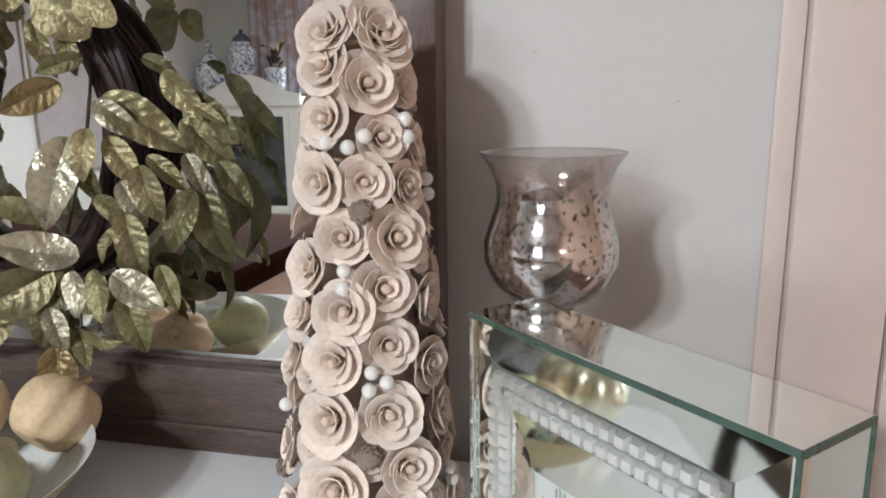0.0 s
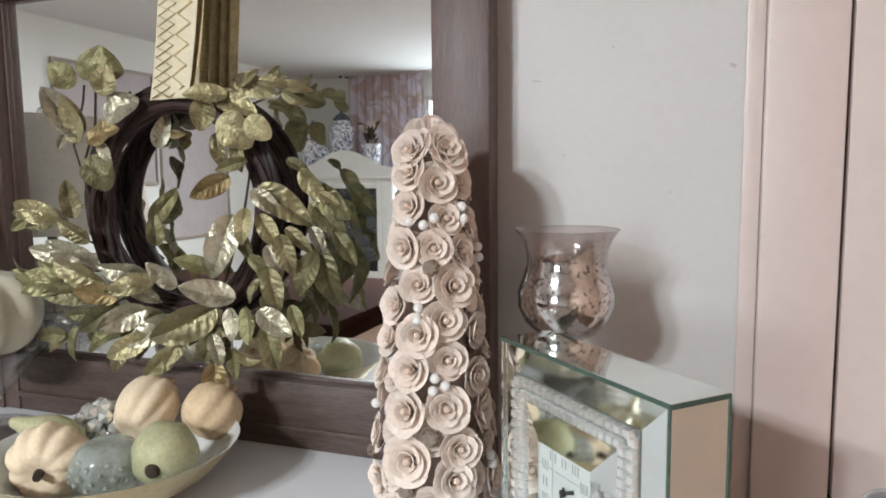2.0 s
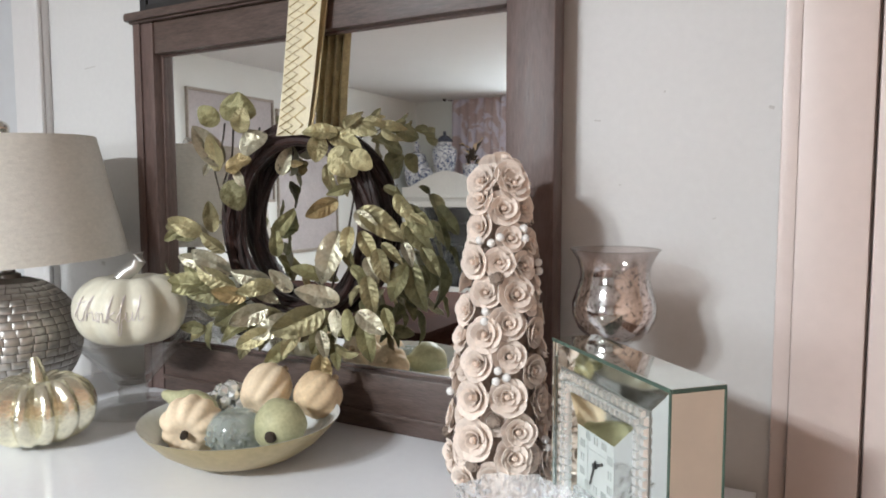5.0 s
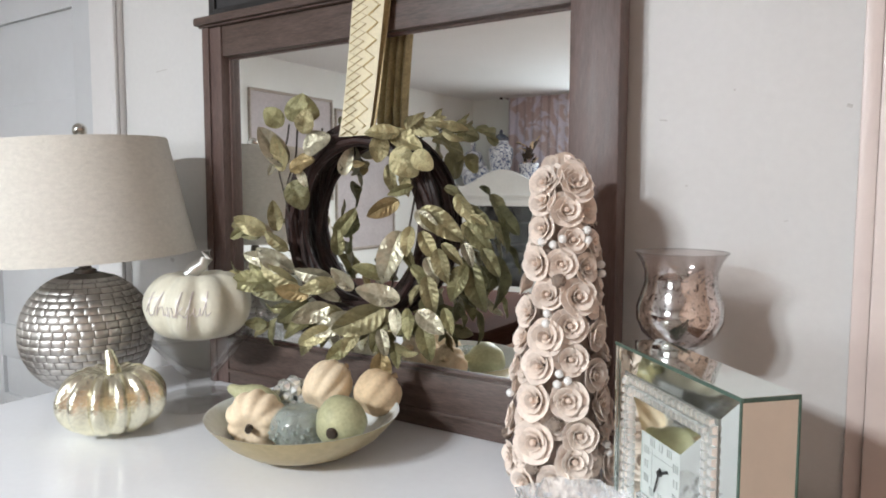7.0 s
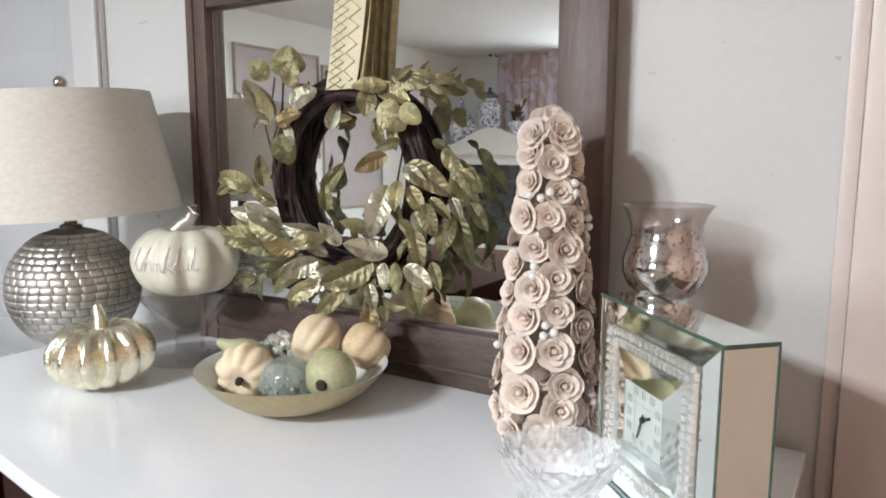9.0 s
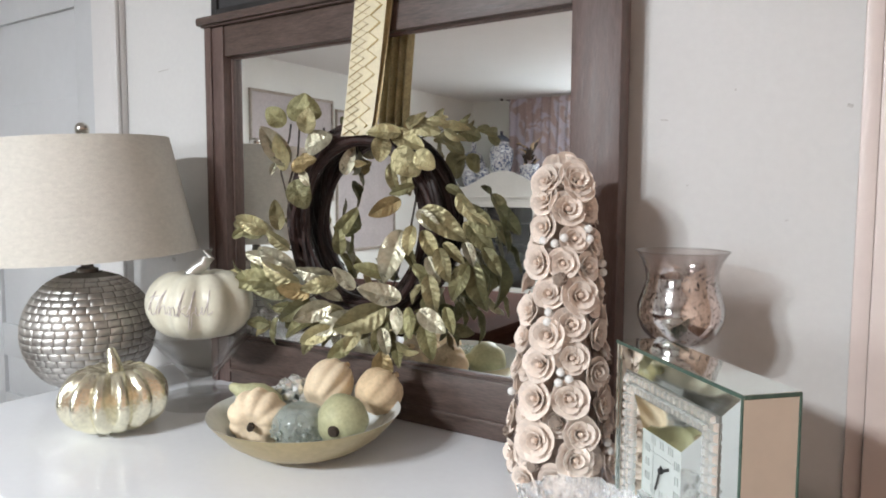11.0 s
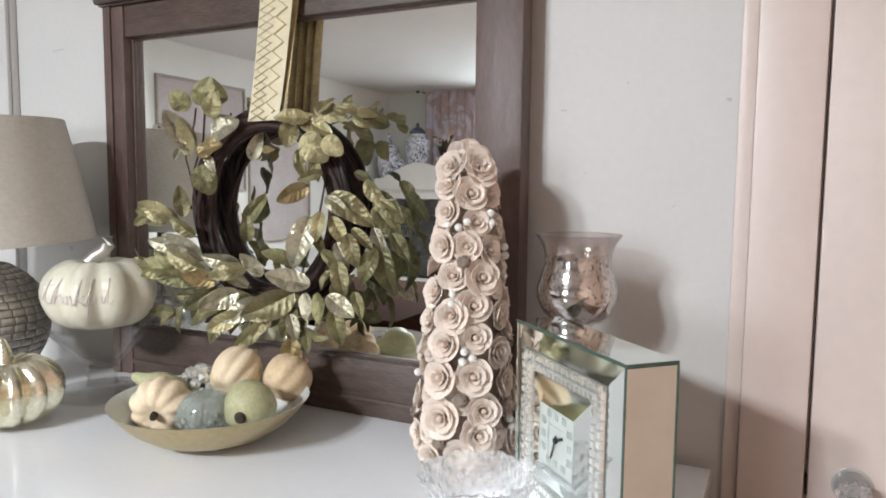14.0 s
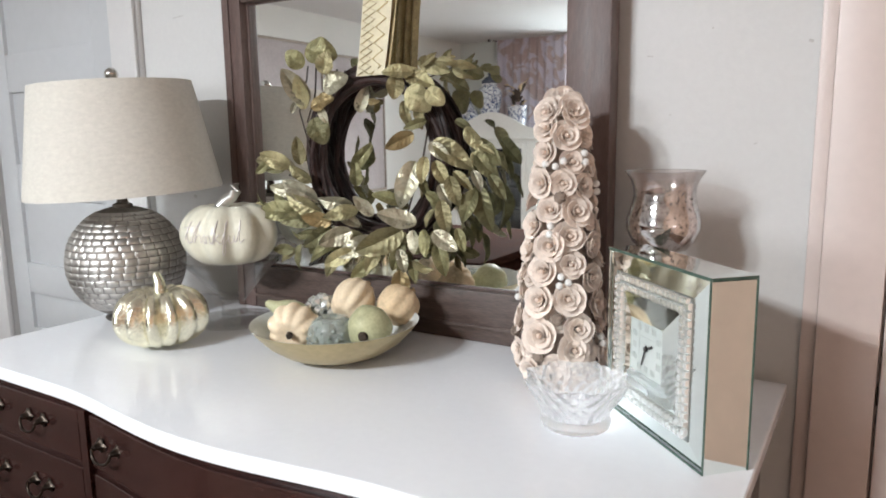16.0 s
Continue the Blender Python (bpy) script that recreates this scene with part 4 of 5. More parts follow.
for k in range(900):
    z = 0.022 + (ZT - 0.070) * ((k * 0.7548777) % 1)
    a = 2 * math.pi * ((k * 0.5698403) % 1)
    r = RT0 + (RT1 - RT0) * (z / ZT) ** 1.1 + 0.008
    if all(math.hypot((r * (math.remainder(a - b, 2 * math.pi))), z - h) > 0.0345 for b, h in spots):
        spots.append((a, z))
        rose_on(seat(a, z, random.uniform(-0.014, -0.008), random.uniform(0, 360), random.uniform(-0.2, 0.2)) @ pose(0, 0, 0, random.uniform(-12, 12), random.uniform(-12, 12), 0) @ Matrix.Scale(random.uniform(0.74, 0.92), 4))
for k in range(9):
    a = 2 * math.pi * k / 6 + 0.3
    rr, zz, up = (0.027, ZT - 0.026, 0.55) if k < 6 else (0.012, ZT - 0.010, 1.2)
    d = Vector((math.cos(a), math.sin(a), up))
    put_rose(k % 5, Matrix.Translation((rr * math.cos(a), rr * math.sin(a), zz)) @ d.to_track_quat("Z", "Y").to_matrix().to_4x4() @ Matrix.Scale(0.80 + 0.1 * (k % 3), 4))
# pearls between the roses, in twos and threes
PEARLS = ((-99, 410), (-80, 406), (-66, 415), (-25, 428), (-24, 413), (20, 372), (20, 358), (-85, 302), (-86, 287), (-68, 213),
          (-70, 197), (-58, 203), (-153, 160), (-8, 98), (-5, 84), (60, 400), (66, 390), (95, 250), (101, 262), (140, 330), (170, 180), (176, 170))
bead_src = None
for bearing, high in PEARLS:
    m = seat(math.radians(bearing), high / 1000, 0.009)
    if bead_src is None:
        bead_src = part("pearl", lathe([(0.0068 * math.sin(math.pi * k2 / 10), -0.0068 * math.cos(math.pi * k2 / 10)) for k2 in range(11)], 14), PEARL, tr, "glossy white pearl", m=m)
    else:
        again(bead_src, m, tr)
bud_src = None
for bearing, high in ((-71, 352), (-72, 136), (-94, 66), (40, 210), (120, 300), (200, 90)):
    m = seat(math.radians(bearing), high / 1000, 0.006, bearing) @ Matrix.Scale(1.15, 4)
    if bud_src is None:
        bm = lathe([(0, -0.006), (0.006, -0.005), (0.0085, -0.001), (0.0092, 0.003), (0.0078, 0.0035), (0.0082, 0.006), (0.0062, 0.0065), (0.0062, 0.0085), (0.0036, 0.009), (0, 0.0105)], 28, wave=lambda a, h: 1 + 0.16 * math.cos(7 * a + 900 * h))
        bud_src = part("dried_bud", bm, MOSS, tr, "small grey-brown dried bud", m=m)
    else:
        again(bud_src, m, tr)

# ---- crystal bowl in front of the topiary ----
cb = thing("crystal_bowl", pose(1.450, -0.392, TOP), "small cut crystal bowl with a scalloped rim", "bowl")


def cut(a, h):
    if h < 0.034:
        return 1 + 0.018 * math.cos(24 * a)
    w = 1 + 0.020 * math.cos(20 * a + 230 * h) + 0.020 * math.cos(20 * a - 230 * h)
    return w + (0.07 * math.cos(8 * a) * (h - 0.055) / 0.027 if h > 0.055 else 0)


bowl = part("glass", lathe([(0, 0.001), (0.044, 0.0), (0.053, 0.003), (0.055, 0.010), (0.054, 0.020), (0.054, 0.030), (0.056, 0.034), (0.060, 0.039), (0.064, 0.045), (0.068, 0.051), (0.071, 0.057), (0.074, 0.064), (0.077, 0.071), (0.080, 0.080), (0.077, 0.081), (0.072, 0.071), (0.066, 0.060), (0.060, 0.050), (0.053, 0.041), (0.047, 0.032), (0.042, 0.020), (0.030, 0.014), (0, 0.013)], 160, wave=cut), CUTGLASS, cb, smooth=False)
bowl.visible_shadow = False

# ---- mirrored clock ----
ang = -44.3
ck = thing("mirrored_clock", pose(1.459, -0.271, TOP, 0, 0, ang), "square mirrored table clock with a crystal bead border", "clock")
CW, CH, CD = 0.2825, 0.274, 0.070
# local x runs along the face, -y is the way that it faces
part("body", box(0.002, CW - 0.002, 0.022, CD - 0.002, 0.002, CH - 0.006), EDGE, ck, "green glass core", smooth=False)
part("top_plate", box(0.0, CW, 0.0, CD, CH - 0.005, CH, 0.0008), BEVEL, ck, "mirror plate with green glass edge", smooth=False)
part("side_plate", box(CW - 0.005, CW, 0.0, CD, 0.0, CH - 0.0055, 0.0008), BEVEL, ck, smooth=False)
part("side_plate", box(0.0, 0.005, 0.0, CD, 0.0, CH - 0.0055, 0.0008), BEVEL, ck, smooth=False)
for x0, x1, z0, z1, y0, y1 in ((0, CW, CH - 0.0048, CH - 0.0004, -0.0012, 0.0002), (CW - 0.0026, CW + 0.0006, 0, CH - 0.005, -0.0012, 0.0002), (CW - 0.0003, CW + 0.0012, 0.0, CH - 0.005, CD - 0.0014, CD + 0.0004), (0, CW, 0.0, 0.003, -0.0012, 0.0002), (CW - 0.0003, CW + 0.0012, CH - 0.0048, CH - 0.0004, 0.0, 0.0)):
    if x0 > 0.2 and z0 > 0.2:
        part("edge_strip", box(x0, x1, 0.0005, CD, z0, z1), EDGE, ck, smooth=False)
    else:
        part("edge_strip", box(x0, x1, y0, y1, z0, z1), EDGE, ck, smooth=False)


def mitred(o, i, yo, yi):
    """Four mitred plates between an outer and an inner rectangle, at two depths."""
    (ox0, ox1, oz0, oz1), (ix0, ix1, iz0, iz1) = o, i
    oc = [(ox0, oz0), (ox1, oz0), (ox1, oz1), (ox0, oz1)]
    ic = [(ix0, iz0), (ix1, iz0), (ix1, iz1), (ix0, iz1)]
    out = []
    for k in range(4):
        bm = bmesh.new()
        k2 = (k + 1) % 4
        front_ = [(oc[k][0], yo, oc[k][1]), (oc[k2][0], yo, oc[k2][1]), (ic[k2][0], yi, ic[k2][1]), (ic[k][0], yi, ic[k][1])]
        a = [bm.verts.new(p) for p in front_]
        b = [bm.verts.new((p[0], p[1] + 0.0035, p[2])) for p in front_]
        bm.faces.new(a), bm.faces.new(b[::-1])
        for q in range(4):
            bm.faces.new((a[q], b[q], b[(q + 1) % 4], a[(q + 1) % 4]))
        bmesh.ops.recalc_face_normals(bm, faces=bm.faces[:])
        out.append(bm)
    return out


def inset(d):
    return (d, CW - d, d, CH - d)


for bm in mitred(inset(0.003), inset(0.034), 0.0035, -0.0015):
    part("bevel_plate", bm, BEVEL, ck, smooth=False)
for bm in mitred(inset(0.034), inset(0.062), -0.003, -0.003):
    part("bead_tray", bm, TRAY, ck, smooth=False)
for bm in mitred(inset(0.062), inset(0.096), -0.004, -0.0095):
    part("bevel_plate", bm, BEVEL, ck, smooth=False)
dial = part("dial", box(0.0945, CW - 0.0945, 0.0165, 0.0185, 0.0945, CH - 0.0945), FACEM, ck, "white square dial", smooth=False, m=pose(0, -0.0242, 0))
bm0 = bmesh.new()
bmesh.ops.create_cone(bm0, cap_ends=True, segments=4, radius1=0.0080, radius2=0.0052, depth=0.006, matrix=pose(0, 0, 0, 90, 45, 0))
bead0 = None
count = 16
for side in range(4):
    for row_ in range(2):
        off = 0.0408 + 0.0136 * row_
        for k in range(count):
            u = off + (k + 0.5) / count * ((CW if side % 2 == 0 else CH) - 2 * off)
            p = ((u, CH - off), (CW - off, u), (u, off), (off, u))[side]
            m = pose(p[0], -0.0055, p[1])
            if bead0 is None:
                bead0 = part("crystal_bead", bm0, FACET, ck, "square faceted silver bead", smooth=False, m=m)
            else:
                again(bead0, m, ck)
cx, cz = CW / 2, CH / 2
for k in range(12):
    a = math.radians(30 * k)
    big = k % 3 == 0
    rx, rz = math.sin(a), math.cos(a)
    q = max(abs(rx), abs(rz))
    for s in ((-0.0045, 0, 0.0045) if not big else (-0.003, 0.003)):
        part("numeral_bar", box(-0.0004, 0.0004, -0.0005, 0.0005, -0.0050, 0.0050), INKN, dial, smooth=False, m=pose(cx + 0.034 * rx / q + s, 0.0159, cz + 0.032 * rz / q, 0, 0, 0))
part("hour_hand", box(-0.0020, 0.0020, -0.0005, 0.0005, -0.006, 0.020, 0.0003), INK, dial, smooth=False, m=pose(cx, 0.0150, cz, 0, 65, 0))
part("minute_hand", box(-0.0013, 0.0013, -0.0005, 0.0005, -0.008, 0.029, 0.0003), INK, dial, smooth=False, m=pose(cx, 0.0138, cz, 0, 200, 0))
# thin grey bars drawn on the dial for the lines reflected in its glass
for x0, x1, z0, z1 in ((0.096, CW - 0.096, CH - 0.120, CH - 0.1193), (0.120, 0.1207, 0.096, CH - 0.096)):
    part("dial_line", box(x0, x1, 0.0159, 0.0164, z0, z1), INKN, dial, smooth=False)
part("hand_hub", lathe([(0, -0.003), (0.004, -0.003), (0.004, 0.001), (0, 0.001)], 16), INK, dial, m=pose(cx, 0.0140, cz, 90))

# ---- hurricane glass behind the clock ----
hu = thing("hurricane_glass", pose(1.516, -0.149, TOP), "mercury glass hurricane candle holder on a pedestal foot", "candle holder")
part("shade", lathe([(0.020, 0.246), (0.040, 0.256), (0.056, 0.272), (0.0645, 0.293), (0.0645, 0.312), (0.058, 0.332), (0.053, 0.350), (0.054, 0.366), (0.060, 0.382), (0.068, 0.394), (0.0675, 0.3955), (0.0590, 0.383), (0.0525, 0.366), (0.0515, 0.350), (0.0563, 0.332), (0.0628, 0.312), (0.0628, 0.293), (0.054, 0.2735), (0.038, 0.258), (0.020, 0.248)], 64), MERC, hu, "silvered glass tulip shade worn clear at the rim")
part("rim", tube([(0.0682 * math.cos(2 * math.pi * k / 64), 0.0682 * math.sin(2 * math.pi * k / 64), 0.395) for k in range(64)], 0.0011, 6, closed=True), THIN, hu)
part("pedestal", lathe([(0, 0), (0.055, 0.0), (0.057, 0.006), (0.040, 0.014), (0.018, 0.030), (0.012, 0.07), (0.018, 0.10), (0.012, 0.13), (0.012, 0.20), (0.022, 0.235), (0.024, 0.245), (0, 0.2455)], 40), MERC, hu, "slender silvered glass foot")

# ---- wreath ----
WC = Vector((0.824, -0.076, 1.220))
wr = thing("wreath", pose(*WC), "grapevine wreath with gold and green metallic leaves on the mirror", "wreath")
random.seed(21)
for k in range(38):
    ph = 2 * math.pi * k / 18
    w = random.choice((1, 1, 2, -1))
    mr = 0.004 + 0.019 * ((k * 0.618) % 1)
    rv = 0.186 + random.uniform(-0.004, 0.004)
    pts = []
    for i in range(72):
        a = 2 * math.pi * i / 72
        b = ph + w * a + 0.3 * math.sin(2 * a + k)
        r = rv + mr * math.cos(b)
        pts.append((r * math.cos(a), mr * 0.8 * math.sin(b), r * math.sin(a)))
    part("vine", tube(pts, random.uniform(0.0045, 0.0078), 7, closed=True), VINE, wr)


def leaf_mesh(length, width, fold, curl, round_=0.0, seed=0):
    rnd = random.Random(seed)
    bm = bmesh.new()
    n, k = 36, 7
    grid = []
    ph = rnd.uniform(0, 6)
    folds = [(rnd.uniform(4, 17), rnd.uniform(-6, 6), rnd.uniform(0, 6), rnd.uniform(0.004, 0.010)) for _ in range(5)]
    for i in range(n + 1):
        f = i / n
        w = width / 2 * ((1 - round_) * 2.49 * f ** 0.55 * (1 - f) ** 0.8 + round_ * math.sin(math.pi * f ** 0.85) ** 0.6) if 0 < f < 1 else 0.0004
        row = []
        for j in range(-k, k + 1):
            u = j / k
            x = length * f
            y = w * u
            z = fold * abs(y) - curl * length * (f - 0.3) ** 2 + 0.05 * width * math.sin(f * 9 + ph) * abs(u) + length * (sum(h * math.sin(p * f + q * u + o) for p, q, o, h in folds) * math.sin(math.pi * f) + 0.0085 * math.cos(2 * math.pi * (f * 7 - abs(u) * 1.15)) * min(1, 3 * abs(u)) * math.sin(math.pi * f) - 0.012 * math.exp(-(u / 0.16) ** 2))
            row.append(bm.verts.new((x, y, z)))
        grid.append(row)
    for a, b in zip(grid, grid[1:]):
        for j in range(2 * k):
            bm.faces.new((a[j], b[j], b[j + 1], a[j + 1]))
    bm.normal_update()
    bmesh.ops.solidify(bm, geom=bm.faces[:], thickness=0.006 * length)
    return bm


leaf_src = {}


def leaf_at(p, d, normal, size, kind, shape):
    d = Vector(d).normalized()
    z = Vector(normal)
    z = (z - z.dot(d) * d).normalized()
    y = z.cross(d)
    m = Matrix.Translation(p) @ Matrix(((d.x, y.x, z.x), (d.y, y.y, z.y), (d.z, y.z, z.z))).to_4x4() @ Matrix.Scale(size, 4)
    key = (kind, shape, random.randrange(3))
    if key in leaf_src:
        return again(leaf_src[key], m, wr)
    L, W, fo, cu, ro = ((1, 0.46, 0.34, 0.28, 0), (1, 0.52, 0.24, -0.2, 0.25), (1, 0.38, 0.42, 0.45, 0), (1, 0.78, 0.16, 0.18, 1.0))[shape]
    leaf_src[key] = part("leaf", leaf_mesh(L, W * (0.94 + 0.06 * key[2]), fo, cu * (0.5 + 0.6 * key[2]), ro, shape + 7 * key[2]), (LEAF, LEAF_S, LEAF_O, LEAF_B)[kind], wr, m=m)
    return leaf_src[key]


def sprig(x, z, dx, dz, length, n, size, droop=0.0, kinds=(0, 0, 1, 2), shape=None, y=-0.02, dy=-0.15):
    """A twig from a point of the ring (metres from the wreath's middle) with leaves to both sides."""
    p, d = Vector((x, y, z)), Vector((dx, dy, dz)).normalized()
    pts = [p.copy()]
    steps = max(n, 4)
    for i in range(steps):
        d = (d + Vector((random.uniform(-0.12, 0.12), random.uniform(-0.10, 0.06), random.uniform(-0.12, 0.12) - droop / steps))).normalized()
        p = p + d * (length / steps)
        p.y = min(p.y, 0.035)
        pts.append(p.copy())
        side = 1 if i % 2 else -1
        ld = (d * 0.75 + Vector((-d.z, 0, d.x)) * side * random.uniform(0.3, 0.9) + Vector((0, random.uniform(-0.5, 0.1), 0)))
        nn = Vector((random.uniform(-0.5, 0.7), -1, random.uniform(-0.6, 0.6)))
        q = p.copy()
        q.y -= random.uniform(0, 0.02)
        leaf_at(q, ld, nn, size * random.uniform(0.75, 1.2), random.choice(kinds), random.randrange(3) if shape is None else shape)
    leaf_at(p, d, (random.uniform(-0.2, 0.5), -1, 0.4), size, random.choice(kinds), 0 if shape is None else shape)
    part("twig", tube(pts, 0.0022, 6, taper=lambda f: 1 - 0.6 * f), STEM, wr)


def placed_leaf(x0, z0, x1, z1, wide, kind, y):
    """A leaf from its stalk to its tip, standing out from the wreath's plane."""
    lift = random.uniform(-0.010, 0.010)
    a = Vector((x0, y + lift, z0)) - WC
    b = Vector((x1, min(-0.055, y - 0.012 + lift + 0.45 * (x1 - x0)), z1)) - WC
    leaf_at(a, b - a, (random.uniform(0.0, 0.9), -1, random.uniform(-0.35, 0.55)), (b - a).length * 1.02, kind, 3 if wide > 0.62 else (1 if wide > 0.5 else (0 if wide > 0.43 else 2)))


random.seed(8)
for row in ((0.668, 1.427, 0.638, 1.462, 0.85, 2),
            (0.678, 1.467, 0.751, 1.451, 0.8, 2),
            (0.728, 1.406, 0.743, 1.456, 0.75, 0),
            (0.674, 1.341, 0.627, 1.421, 0.6, 1),
            (0.670, 1.329, 0.665, 1.406, 0.6, 0),
            (0.721, 1.372, 0.777, 1.405, 0.65, 1),
            (0.689, 1.334, 0.745, 1.354, 0.7, 3),
            (0.634, 1.347, 0.632, 1.319, 0.6, 1),
            (0.690, 1.309, 0.720, 1.250, 0.7, 2),
            (0.709, 1.331, 0.730, 1.295, 0.5, 1),
            (0.648, 1.199, 0.649, 1.266, 0.6, 0),
            (0.612, 1.194, 0.548, 1.228, 0.44, 0),
            (0.665, 1.156, 0.621, 1.195, 0.5, 0),
            (0.633, 1.134, 0.574, 1.143, 0.44, 1),
            (0.692, 1.110, 0.620, 1.161, 0.44, 1)):
    placed_leaf(*row, -0.135)
for row in ((0.704, 1.084, 0.628, 1.123, 0.45, 0),
            (0.634, 1.086, 0.543, 1.087, 0.5, 2),
            (0.686, 1.070, 0.602, 1.064, 0.46, 2),
            (0.805, 1.107, 0.735, 1.117, 0.5, 1),
            (0.820, 1.096, 0.751, 1.081, 0.46, 0),
            (0.754, 1.085, 0.811, 1.055, 0.48, 1),
            (0.866, 1.086, 0.832, 1.130, 0.62, 1),
            (0.939, 1.116, 0.884, 1.141, 0.42, 2),
            (0.737, 1.062, 0.679, 1.079, 0.52, 3),
            (0.737, 1.050, 0.673, 1.000, 0.42, 2),
            (0.805, 1.047, 0.740, 1.020, 0.52, 1),
            (0.753, 1.017, 0.689, 0.977, 0.4, 2),
            (0.723, 1.032, 0.657, 1.031, 0.44, 2),
            (0.863, 1.029, 0.780, 0.990, 0.44, 1)):
    placed_leaf(*row, -0.14)
for row in ((0.983, 1.074, 0.910, 1.095, 0.52, 1),
            (0.947, 1.056, 0.853, 1.001, 0.44, 0),
            (0.814, 1.001, 0.755, 0.970, 0.46, 0),
            (0.872, 0.985, 0.829, 0.942, 0.62, 2),
            (0.887, 1.010, 0.866, 0.962, 0.56, 0),
            (0.944, 1.028, 0.926, 0.966, 0.5, 2),
            (0.975, 1.059, 0.988, 1.008, 0.56, 1),
            (0.944, 1.016, 0.962, 0.963, 0.46, 1),
            (1.006, 1.062, 1.016, 1.002, 0.56, 2),
            (0.945, 0.969, 0.954, 0.894, 0.6, 3),
            (1.033, 1.032, 1.055, 0.962, 0.5, 2),
            (1.033, 1.059, 1.086, 1.018, 0.52, 1),
            (1.045, 1.127, 1.063, 1.054, 0.46, 0),
            (1.088, 1.070, 1.108, 1.021, 0.46, 2)):
    placed_leaf(*row, -0.15)
for row in ((0.972, 1.209, 0.942, 1.106, 0.48, 1),
            (0.961, 1.268, 0.909, 1.238, 0.56, 3),
            (1.002, 1.219, 0.996, 1.162, 0.5, 0),
            (1.014, 1.209, 1.048, 1.151, 0.46, 0),
            (1.014, 1.254, 1.097, 1.192, 0.44, 0),
            (1.007, 1.247, 1.056, 1.208, 0.44, 1),
            (1.060, 1.178, 1.082, 1.113, 0.5, 0),
            (1.000, 1.296, 0.961, 1.279, 0.3, 2),
            (0.938, 1.340, 0.957, 1.277, 0.42, 0),
            (0.973, 1.328, 0.988, 1.277, 0.5, 0),
            (1.001, 1.142, 1.053, 1.106, 0.42, 2),
            (0.969, 1.185, 0.997, 1.133, 0.4, 2),
            (1.034, 1.160, 1.061, 1.113, 0.45, 1)):
    placed_leaf(*row, -0.125)
for row in ((1.108, 1.147, 1.082, 1.080, 0.5, 2),
            (1.108, 1.157, 1.137, 1.055, 0.34, 2),
            (1.106, 1.254, 1.161, 1.200, 0.52, 2),
            (1.104, 1.222, 1.153, 1.168, 0.5, 2),
            (1.135, 1.180, 1.171, 1.127, 0.5, 2),
            (1.087, 1.280, 1.130, 1.225, 0.5, 0),
            (1.101, 1.189, 1.123, 1.146, 0.44, 1),
            (1.062, 1.296, 1.102, 1.275, 0.4, 2),
            (1.057, 1.187, 1.101, 1.146, 0.42, 0),
            (1.094, 1.227, 1.132, 1.180, 0.48, 0),
            (1.073, 1.134, 1.109, 1.092, 0.42, 2),
            (1.119, 1.243, 1.154, 1.223, 0.42, 0)):
    placed_leaf(*row, -0.1)
for row in ((0.972, 1.398, 0.915, 1.402, 0.5, 0),
            (0.947, 1.401, 1.015, 1.367, 0.62, 0),
            (0.986, 1.421, 1.054, 1.396, 0.52, 0),
            (0.934, 1.395, 0.934, 1.343, 0.75, 0),
            (0.961, 1.366, 1.008, 1.317, 0.7, 0),
            (1.009, 1.360, 1.048, 1.329, 0.7, 0),
            (1.061, 1.409, 1.111, 1.404, 0.36, 0),
            (1.068, 1.400, 1.105, 1.377, 0.36, 0),
            (0.996, 1.409, 1.032, 1.434, 0.4, 0),
            (1.035, 1.418, 1.085, 1.409, 0.4, 0)):
    placed_leaf(*row, -0.13)
for row in ((0.737, 1.183, 0.796, 1.247, 0.42, 2),
            (0.748, 1.143, 0.753, 1.205, 0.48, 2),
            (0.762, 1.321, 0.788, 1.382, 0.48, 1),
            (0.786, 1.345, 0.819, 1.345, 0.46, 3)):
    placed_leaf(*row, -0.058)

# thinner sprigs that fill between the large leaves
sprig(-0.20, -0.05, -1, 0.2, 0.11, 4, 0.050, kinds=(0, 2, 2, 1))
sprig(-0.16, -0.12, -1, -0.15, 0.15, 5, 0.054, kinds=(0, 2, 2))
sprig(-0.10, -0.16, -0.9, -0.4, 0.14, 5, 0.056, kinds=(0, 2, 2))
sprig(0.02, -0.18, -0.8, -0.5, 0.12, 4, 0.054, kinds=(2, 0, 2))
sprig(0.10, -0.15, 0.3, -0.9, 0.10, 4, 0.054, kinds=(0, 2, 2))
sprig(0.15, -0.04, 0.3, -0.9, 0.14, 5, 0.056, kinds=(0, 2, 2), y=0.0)
sprig(0.10, 0.175, 0.9, 0.25, 0.10, 4, 0.030, kinds=(0, 0, 2), y=0.0, droop=0.2)
for pts in (((0.637, 1.232), (0.606, 1.328), (0.634, 1.403), (0.640, 1.435)), ((0.630, 1.300), (0.660, 1.367), (0.666, 1.430)), ((0.925, 1.090), (0.969, 1.210), (0.982, 1.268), (0.990, 1.330)), ((0.700, 1.110), (0.640, 1.150), (0.560, 1.170)), ((0.760, 1.050), (0.860, 1.030), (0.940, 1.060))):
    part("twig", tube([(x - WC.x, -0.018, z - WC.z) for x, z in pts], 0.0022, 6), STEM, wr)

# ribbon over the mirror's cap, holding the wreath
rb = thing("ribbon", pose(0, 0, 0), "cream ribbon with a gold zigzag, hung over the mirror", "ribbon")


